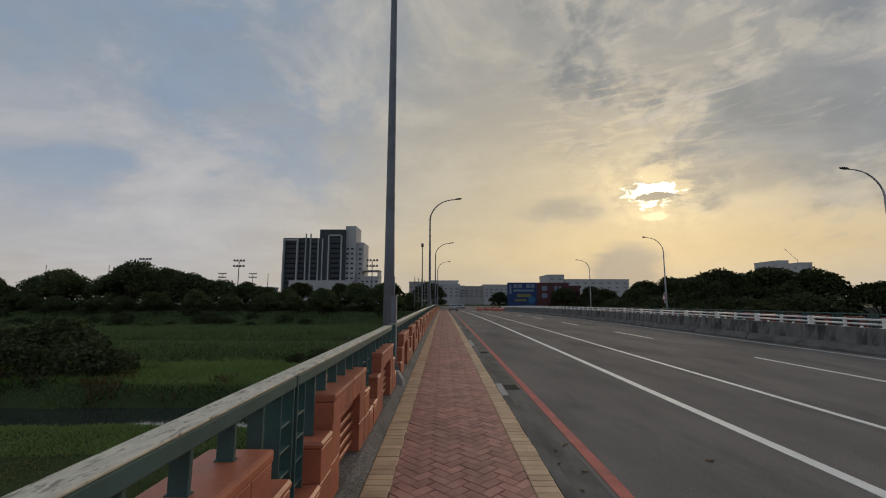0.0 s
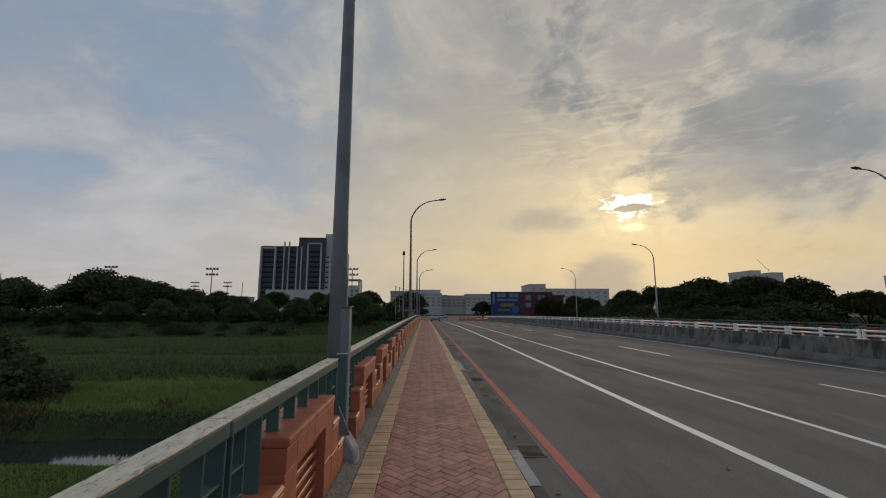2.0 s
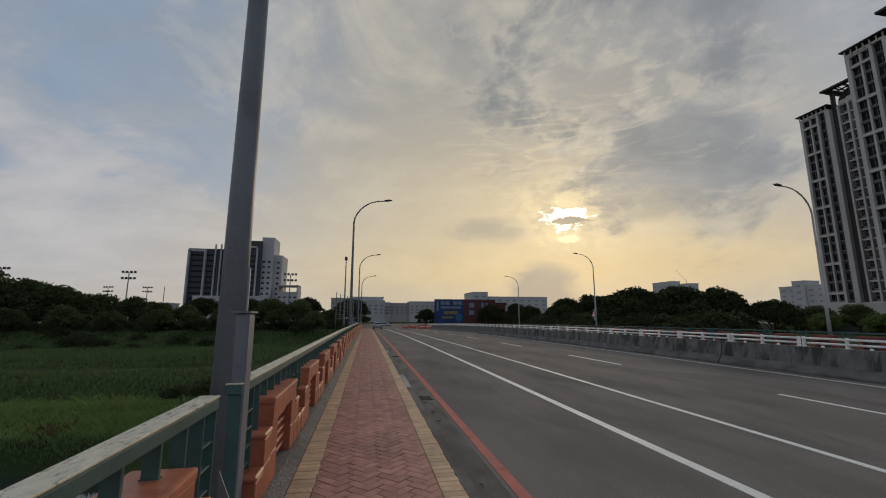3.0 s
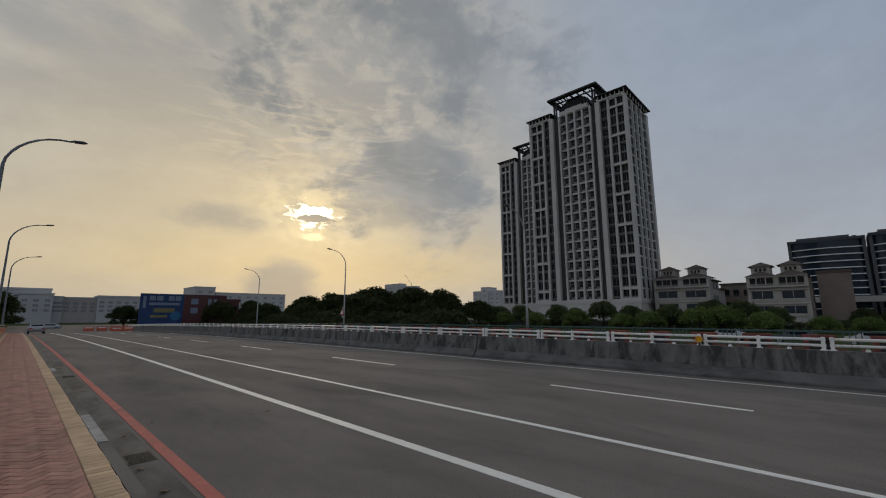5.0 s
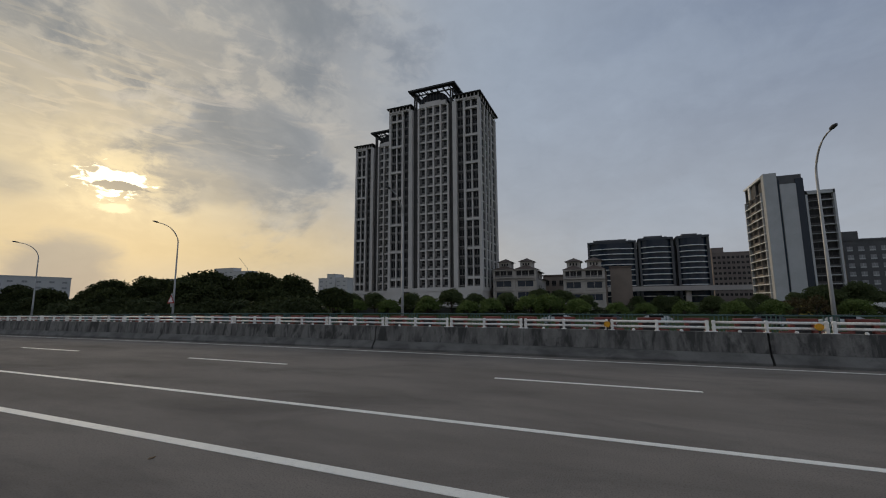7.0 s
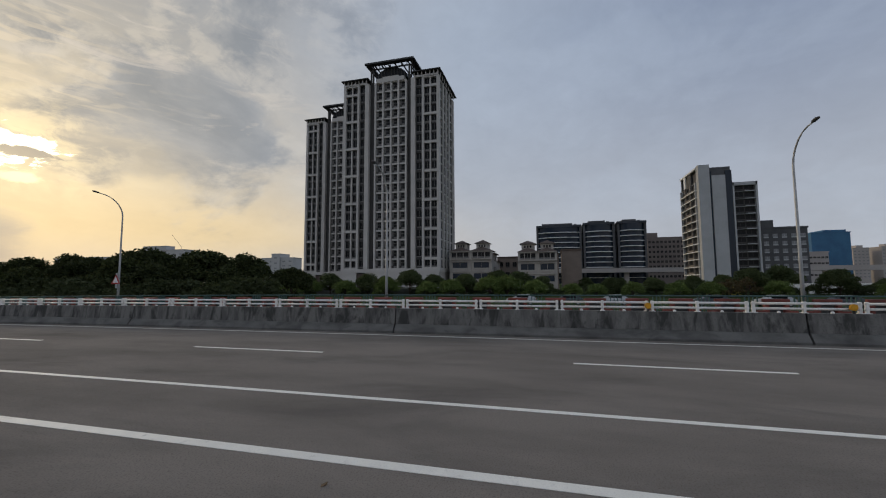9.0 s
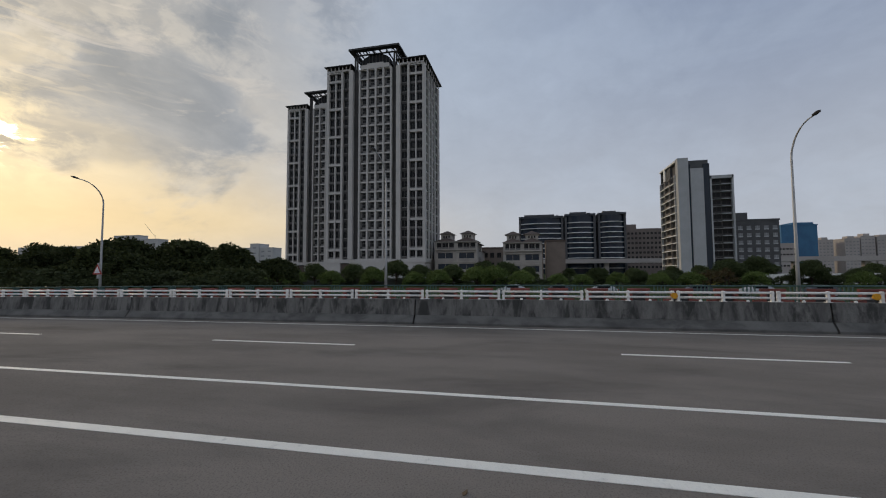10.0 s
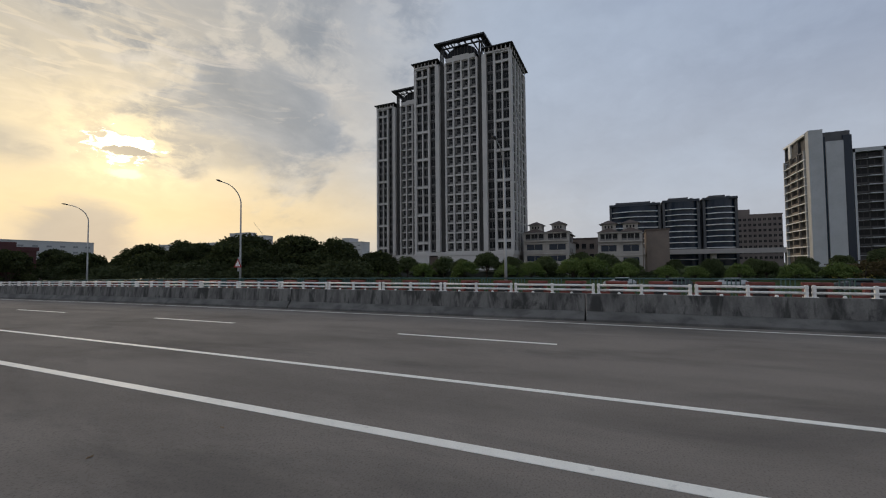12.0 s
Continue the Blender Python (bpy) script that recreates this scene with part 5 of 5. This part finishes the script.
for x, y, s in ((-87.3, 170, 0.97), (-30.3, 170, 0.98), (-130, 236, 0.9), (-112, 236, 0.9)):
    o = copy_thing(fm, pose(x, y, -1.4))
    o.matrix_basis = pose(x, y, -1.4) @ Matrix.Diagonal((s, s, s, 1))

t = thing("camera_mast", pose(-5.85, 110, -1.2), "tall thin mast with a small head beyond the bridge", "mast")
bm = bmesh.new()
tube(bm, [(0, 0, 0), (0, 0, 18.2)], [0.22, 0.12], 8)
part("mast", bm, M_pole, t)
part("head", boxes((-0.35, -0.3, 17.6, 0.35, 0.3, 18.6), bevel=0.1), M_lamp, t)


def make_net_fence():
    t = thing("driving_net", pose(0, 0, -1.2), "row of grey net posts at the end of the bridge", "fence")
    for i in range(7):
        bm = bmesh.new()
        h = 9.2 - 0.12 * i
        tube(bm, [(-7.9 + 0.75 * i, 110 + 4 * i, 0), (-7.9 + 0.75 * i, 110 + 4 * i, h)], 0.10, 6)
        part("post", bm, M_pole, t)
        if i < 6:
            a, b = (-7.9 + 0.75 * i, 110 + 4 * i), (-7.9 + 0.75 * (i + 1), 114 + 4 * i)
            net = bmesh.new()
            for k in range(9):
                z = 0.4 + (h - 0.6) * k / 8
                tube(net, [(*a, z), (*b, z)], 0.03, 4)
            part("net", net, M_pole, t)


make_net_fence()
for x, y, h in ((-118, 140, 15), (-150, 150, 16), (-66, 150, 13)):
    t = thing("utility_pole", pose(x, y, -1.4), "thin utility pole behind the trees", "pole", "utility poles")
    bm = bmesh.new()
    tube(bm, [(0, 0, 0), (0, 0, h)], [0.16, 0.1], 6)
    part("shaft", bm, M_pole, t)

# warning sign and flasher
t = thing("warning_sign", pose(27.05, 46.8, far_z(46.8)), "white triangular warning sign with red border on a lamp post", "sign")
bm = bmesh.new()
vs = [[bm.verts.new((x, y, z)) for y, z in ((0.5, 2.25), (-0.5, 2.25), (0.0, 3.1))] for x in (-0.10, -0.13)]
bm.faces.new(vs[0]), bm.faces.new(vs[1][::-1])
for i in range(3):
    bm.faces.new((vs[0][i], vs[0][(i + 1) % 3], vs[1][(i + 1) % 3], vs[1][i]))
part("plate", bm, M_sign, t)
bm = bmesh.new()
v3 = [bm.verts.new((-0.135, y, z)) for y, z in ((0.33, 2.36), (-0.33, 2.36), (0.0, 2.92))]
bm.faces.new(v3)
f = bmesh.ops.extrude_face_region(bm, geom=bm.faces[:])
bmesh.ops.translate(bm, verts=[v for v in f["geom"] if isinstance(v, bmesh.types.BMVert)], vec=(-0.008, 0, 0))
part("face", bm, M_fin, t, "white sign face")
part("bracket", boxes((-0.11, -0.05, 1.9, 0.0, 0.05, 3.2)), M_palepole, t)

for y in (2.03, 7.05):
    t = thing("hazard_flasher", pose(13.55, y, 0.83), "small yellow hazard reflector on the median barrier", "reflector", "hazard reflectors")
    bm = bmesh.new()
    tube(bm, [(-0.03, 0, 0.17), (0.03, 0, 0.17)], 0.09, 14)
    part("lens", bm, material("amber_lens", (0.75, 0.36, 0.02), 0.3), t, smooth=False)
    part("stem", boxes((-0.02, -0.02, 0.0, 0.02, 0.02, 0.1)), M_iron, t)

# tower crane
t = thing("tower_crane", pose(520, 590, 0), "thin tower crane on the skyline", "crane")
bm = bmesh.new()
tube(bm, [(0, 0, 0), (0, 0, 62)], 0.32, 4)
part("mast", bm, M_pole, t)
bm = bmesh.new()
tube(bm, [(0, 0, 60), (-6, 14, 80)], 0.22, 4)
part("jib", bm, M_pole, t)

# ---- footway details ----
t = thing("lamp_pedestal", pose(-0.98, 4.40, 0.0), "grey concrete pedestal with steel gusset at the lamp foot", "pedestal")
bm = bmesh.new()
prism(bm, [(-0.24, 0.1), (0.21, 0.1), (0.19, 0.30), (0.08, 0.46), (-0.24, 0.46)], -0.14, 0.10)
bmesh.ops.bevel(bm, geom=bm.edges[:], offset=0.02, segments=1, affect="EDGES")
part("block", bm, M_kerbpale, t)
bm = bmesh.new()
v3 = [bm.verts.new((x, -0.12, z)) for x, z in ((0.0, 0.46), (0.13, 0.46), (0.0, 0.76))]
bm.faces.new(v3)
f = bmesh.ops.extrude_face_region(bm, geom=bm.faces[:])
bmesh.ops.translate(bm, verts=[v for v in f["geom"] if isinstance(v, bmesh.types.BMVert)], vec=(0, 0.012, 0))
part("gusset", bm, M_pole, t)


def make_grate():
    t = thing("drain_grate", pose(0, 0, 0), "black iron drain grate in the gutter", "drain grate", "drain grates")
    part("rim", boxes((-0.15, -0.21, -0.01, -0.13, 0.21, 0.012), (0.13, -0.21, -0.01, 0.15, 0.21, 0.012), (-0.13, -0.21, -0.01, 0.13, -0.19, 0.012), (-0.13, 0.19, -0.01, 0.13, 0.21, 0.012)), M_iron, t)
    # flat black slab under the bars stands in for the hollow's shade
    part("pit", boxes((-0.13, -0.19, -0.01, 0.13, 0.19, 0.006)), M_tyre, t)
    bar = finish(boxes((-0.13, -0.008, 0.006, 0.13, 0.008, 0.014)), "bar", M_iron)
    for i in range(9):
        o = new("bar", bar)
        o.parent, o.location = t, (0, -0.16 + 0.04 * i, 0)
    return t


g = make_grate()
g.matrix_basis = pose(1.245, 5.11, 0)
for y in (10.4, 20.2, -4.5):
    copy_thing(g, pose(1.245, y, deck_z(y)))
for a, b in ((3.75, 4.7), (10.9, 12.9), (20.6, 21.6)):
    bm = bmesh.new()
    prism(bm, [(0.887, 0.02), (1.05, 0.02), (1.03, 0.10), (1.0, 0.156), (0.887, 0.158)], a, b, deck_z)
    tagged(part("kerb_inlet", bm, M_kerbpale), "pale worn kerb stone at a drain", "kerb", "kerb inlets", "structure")

M_dry = material("dry_leaf_brown", (0.20, 0.13, 0.07), 0.85, (0.12, 0.08, 0.045), 20, 60, 0.2, per_object=0.5)
leaf_rng = random.Random(12)
leaf = bmesh.new()
vs = [leaf.verts.new(p) for p in ((-0.035, 0, 0.002), (-0.01, 0.016, 0.010), (0.028, 0.010, 0.004), (0.042, 0, 0.014), (0.022, -0.013, 0.003), (-0.012, -0.017, 0.008))]
leaf.faces.new(vs)
solid = bmesh.ops.extrude_face_region(leaf, geom=leaf.faces[:])
bmesh.ops.translate(leaf, verts=[v for v in solid["geom"] if isinstance(v, bmesh.types.BMVert)], vec=(0, 0, 0.002))
leaf = finish(leaf, "dry_leaf", M_dry)
for i in range(26):
    y = leaf_rng.uniform(0.5, 24)
    x = leaf_rng.uniform(1.03, 1.40) if i < 20 else leaf_rng.uniform(1.7, 3.4)
    o = tagged(new("dry_leaf", leaf), "curled dry brown leaf on the road", "leaf", "dry leaves")
    k = leaf_rng.uniform(0.7, 1.5)
    o.matrix_basis = pose(x, y, deck_z(y) + (0.005 if x < 1.42 else 0.001), 0, 0, leaf_rng.uniform(0, 360)) @ Matrix.Diagonal((k, k, k, 1))

# ---- vegetation on the river land ----
def blades(name, n_blades, region, height, width, mat, label, seed, keep=None):
    rng = random.Random(seed)
    verts, faces = [], []
    x0, x1, y0, y1 = region
    for _ in range(n_blades):
        x, y = rng.uniform(x0, x1), rng.uniform(y0, y1)
        if keep and not keep(x, y, rng):
            continue
        g = ground_height(x, y) - 0.05
        h = height * rng.uniform(0.5, 1.3) * (0.75 + 0.5 * noise.noise(Vector((x * 0.2, y * 0.2, seed))))
        a = rng.uniform(0, math.pi)
        dx, dy = math.cos(a) * width, math.sin(a) * width
        lx, ly = rng.gauss(0, 0.25) * h, rng.gauss(0, 0.25) * h
        i = len(verts)
        verts += [(x - dx, y - dy, g), (x + dx, y + dy, g), (x + lx + dx * 0.4, y + ly + dy * 0.4, g + h * 0.75), (x + lx * 1.7, y + ly * 1.7, g + h)]
        faces.append((i, i + 1, i + 2, i + 3))
    me = bpy.data.meshes.new(name)
    me.from_pydata(verts, [], faces)
    me.materials.append(mat)
    return tagged(new(name, me), label, "grass", kind="stuff")


def wet(x, y):
    return abs(y - (21.3 + 1.2 * math.sin(x * 0.12) + 0.6 * math.sin(x * 0.31))) < 1.8


blades("lawn_grass", 30000, (-32, -1.6, 3, 14.5), 0.12, 0.05, M_lawn, "short olive lawn below the bridge", 1)
blades("bank_grass", 60000, (-60, -1.6, 14, 19.4), 0.22, 0.035, M_blade, "bright green bank grass by the stream", 2, lambda x, y, r: not wet(x, y))
blades("mound_grass", 130000, (-70, -1.6, 23.6, 35.0), 0.40, 0.035, M_blade, "bright tall grass beyond the stream", 3, lambda x, y, r: not wet(x, y) and noise.noise(Vector((x * 0.09, y * 0.12, 5))) > -0.5)
blades("reed_bed", 130000, (-150, -1.6, 36, 104), 0.62, 0.09, M_reed, "dark reeds in rows across the river land", 4, lambda x, y, r: 37 < y + 2.5 * noise.noise(Vector((x * 0.06, y * 0.05, 1))) < 50 or 60 < y + 4 * noise.noise(Vector((x * 0.05, y * 0.04, 7))) < 84 or y > 90)
blades("tall_grass", 30000, (-60, -1.6, 25, 36), 0.7, 0.04, M_blade, "taller tufts on the grassy mound", 8, lambda x, y, r: noise.noise(Vector((x * 0.35, y * 0.5, 4))) > 0.30)
blades("cut_bank_grass", 26000, (-60, -1.6, 21.5, 26), 0.30, 0.04, M_reed, "dark hanging grass on the cut bank", 9, lambda x, y, r: 1.7 < y - (21.3 + 1.2 * math.sin(x * 0.12) + 0.6 * math.sin(x * 0.31)) < 3.0)
blades("stream_reeds", 5000, (-44, -14, 19.5, 25.5), 0.7, 0.06, M_leaf_brown, "brownish reeds along the stream edge", 6, lambda x, y, r: noise.noise(Vector((x * 0.3, y * 0.3, 2))) > 0.1)
shrub = make_tree(41, 3.4, 3.0, M_shrub, 0.3, "dense dark shrub by the stream", 150, 0.17, 9)
tagged(shrub, category="shrub", group="riverside shrubs")
shrub.matrix_basis = pose(-25, 26, -4.6)
for x, y, s in ((-31, 30, 1.2), (-29, 24.5, 0.8), (-37, 28, 1.3), (-22.5, 25.6, 0.45), (-10.5, 32, 0.46), (-13, 34, 0.36), (-45, 33, 1.2), (-53, 38, 1.3)):
    copy_thing(shrub, pose(x, y, ground_height(x, y) - 0.1)).matrix_basis = pose(x, y, ground_height(x, y) - 0.1, 0, 0, x * 37) @ Matrix.Diagonal((s, s, s, 1))
for i in range(52):
    x, y = -165 + 3.1 * i, 110 + rng.uniform(-2, 3)
    copy_thing(shrub, pose(x, y, -1.6)).matrix_basis = pose(x, y, ground_height(x, y) - 0.3, 0, 0, x * 29) @ Matrix.Diagonal((1.0, 1.0, rng.uniform(0.55, 0.85), 1))
for i in range(40):
    x, y = rng.uniform(-160, -8), rng.uniform(92, 106)
    s = rng.uniform(0.3, 0.7)
    copy_thing(shrub, pose(x, y, ground_height(x, y) - 0.2)).matrix_basis = pose(x, y, ground_height(x, y) - 0.2, 0, 0, x * 31) @ Matrix.Diagonal((s * 1.3, s * 1.3, s, 1))
for i in range(34):
    x, y = rng.uniform(44, 50), 50 + 2.4 * i
    s = rng.uniform(0.7, 1.25)
    copy_thing(shrub, pose(x, y, -2)).matrix_basis = pose(x, y, -2.0, 0, 0, y * 31) @ Matrix.Diagonal((s * 1.4, s * 1.4, s * 1.2, 1))
for i in range(50):
    x, y = rng.uniform(103, 112), -70 + 3.2 * i
    s = rng.uniform(0.5, 0.8)
    copy_thing(shrub, pose(x, y, -1.7)).matrix_basis = pose(x, y, -1.7, 0, 0, y * 31) @ Matrix.Diagonal((s * 1.4, s * 1.4, s, 1))


# ---- pavers ----
def clip(poly, axis, v, keep_less):
    out = []
    for i, a in enumerate(poly):
        b = poly[(i + 1) % len(poly)]
        ia = (a[axis] <= v) == keep_less
        ib = (b[axis] <= v) == keep_less
        if ia:
            out.append(a)
        if ia != ib:
            u = (v - a[axis]) / (b[axis] - a[axis])
            out.append((a[0] + (b[0] - a[0]) * u, a[1] + (b[1] - a[1]) * u))
    return out


def paver(verts, faces, poly, ztop, zbot=0.12):
    """One stone with a small worn chamfer round its top."""
    cx, cy = sum(p[0] for p in poly) / len(poly), sum(p[1] for p in poly) / len(poly)
    i, k = len(verts), len(poly)
    for sc, z in ((1.0, zbot), (1.0, ztop - 0.005), (None, ztop)):
        for x, y in poly:
            if sc is None:
                d = math.hypot(x - cx, y - cy)
                q = max(0.0, 1 - 0.009 / d)
                verts.append((cx + (x - cx) * q, cy + (y - cy) * q, z + deck_z(y)))
            else:
                verts.append((x, y, z + deck_z(y)))
    for r in (0, 1):
        for j in range(k):
            faces.append((i + r * k + j, i + r * k + (j + 1) % k, i + (r + 1) * k + (j + 1) % k, i + (r + 1) * k + j))
    faces.append(tuple(i + 2 * k + j for j in range(k)))


PAVE = bpy.data.objects["pavement"]


def lay(name, stones, mat, near, label):
    """The stones of one stretch as parts, the rest joined."""
    rest_v, rest_f, made = [], [], 0
    for poly, z in stones:
        cy = sum(p[1] for p in poly) / len(poly)
        if near[0] < cy < near[1] and made < 300:
            v, f = [], []
            paver(v, f, poly, z)
            me = bpy.data.meshes.new(name)
            me.from_pydata(v, [], f)
            me.materials.append(mat)
            new(name, me).parent = PAVE
            made += 1
        else:
            paver(rest_v, rest_f, poly, z)
    me = bpy.data.meshes.new(name + "_rest")
    me.from_pydata(rest_v, [], rest_f)
    me.materials.append(mat)
    o = new(name + "_rest", me)
    o.parent = PAVE
    tagged(o, label, kind="stuff")


def herringbone(x0, x1, y0, y1, length=0.205, width=0.1025, gap=0.005):
    rng = random.Random(7)
    c = math.sqrt(0.5)
    stones = []
    u0, u1 = (x0 + y0) * c - 1, (x1 + y1) * c + 1
    w0, w1 = (y0 - x1) * c - 1, (y1 - x0) * c + 1
    for j in range(int(w0 / width), int(w1 / width)):
        i0 = int(u0 / width) - 4
        for i in range(i0, int(u1 / width)):
            k = (i - j) % 4
            if k == 0:
                r = (i * width, j * width, i * width + length, j * width + width)
            elif k == 3:
                r = (i * width, j * width, i * width + width, j * width + length)
            else:
                continue
            uc, wc = (r[0] + r[2]) / 2, (r[1] + r[3]) / 2
            xc, yc = (uc - wc) * c, (uc + wc) * c
            if not (x0 - 0.12 < xc < x1 + 0.12 and y0 < yc < y1):
                continue
            h = gap / 2
            poly = [((u - w) * c, (u + w) * c) for u, w in ((r[0] + h, r[1] + h), (r[2] - h, r[1] + h), (r[2] - h, r[3] - h), (r[0] + h, r[3] - h))]
            poly = clip(clip(poly, 0, x0 + 0.003, False), 0, x1 - 0.003, True)
            if len(poly) < 3:
                continue
            area = abs(sum(a[0] * b[1] - b[0] * a[1] for a, b in zip(poly, poly[1:] + poly[:1]))) / 2
            if area > 0.0012:
                stones.append((poly, 0.156 + rng.uniform(-0.003, 0.002)))
    return stones


def edging(x0, x1, y0, y1, pitch, seed):
    rng = random.Random(seed)
    out, y = [], y0
    while y < y1:
        p = pitch * rng.uniform(0.97, 1.03)
        j = rng.uniform(-0.006, 0.006)
        out.append(([(x0 + 0.003, y + 0.003), (x1 - 0.003 + j, y + 0.003), (x1 - 0.003 + j, y + p - 0.003), (x0 + 0.003, y + p - 0.003)], 0.157 + rng.uniform(-0.003, 0.003)))
        y += p
    return out


lay("paver", herringbone(-0.515, 0.665, -6, 91), M_brick, (0.1, 5.3), "red clay pavers in herringbone farther along the footway")
lay("edge_paver", edging(-0.75, -0.515, -6, 91, 0.105, 1), M_yellow, (0.1, 14.5), "ochre edging pavers farther along the footway")
lay("kerb_paver", edging(0.665, 0.885, -6, 91, 0.11, 2), M_yellow, (0.1, 15.5), "ochre kerb pavers farther along the footway")
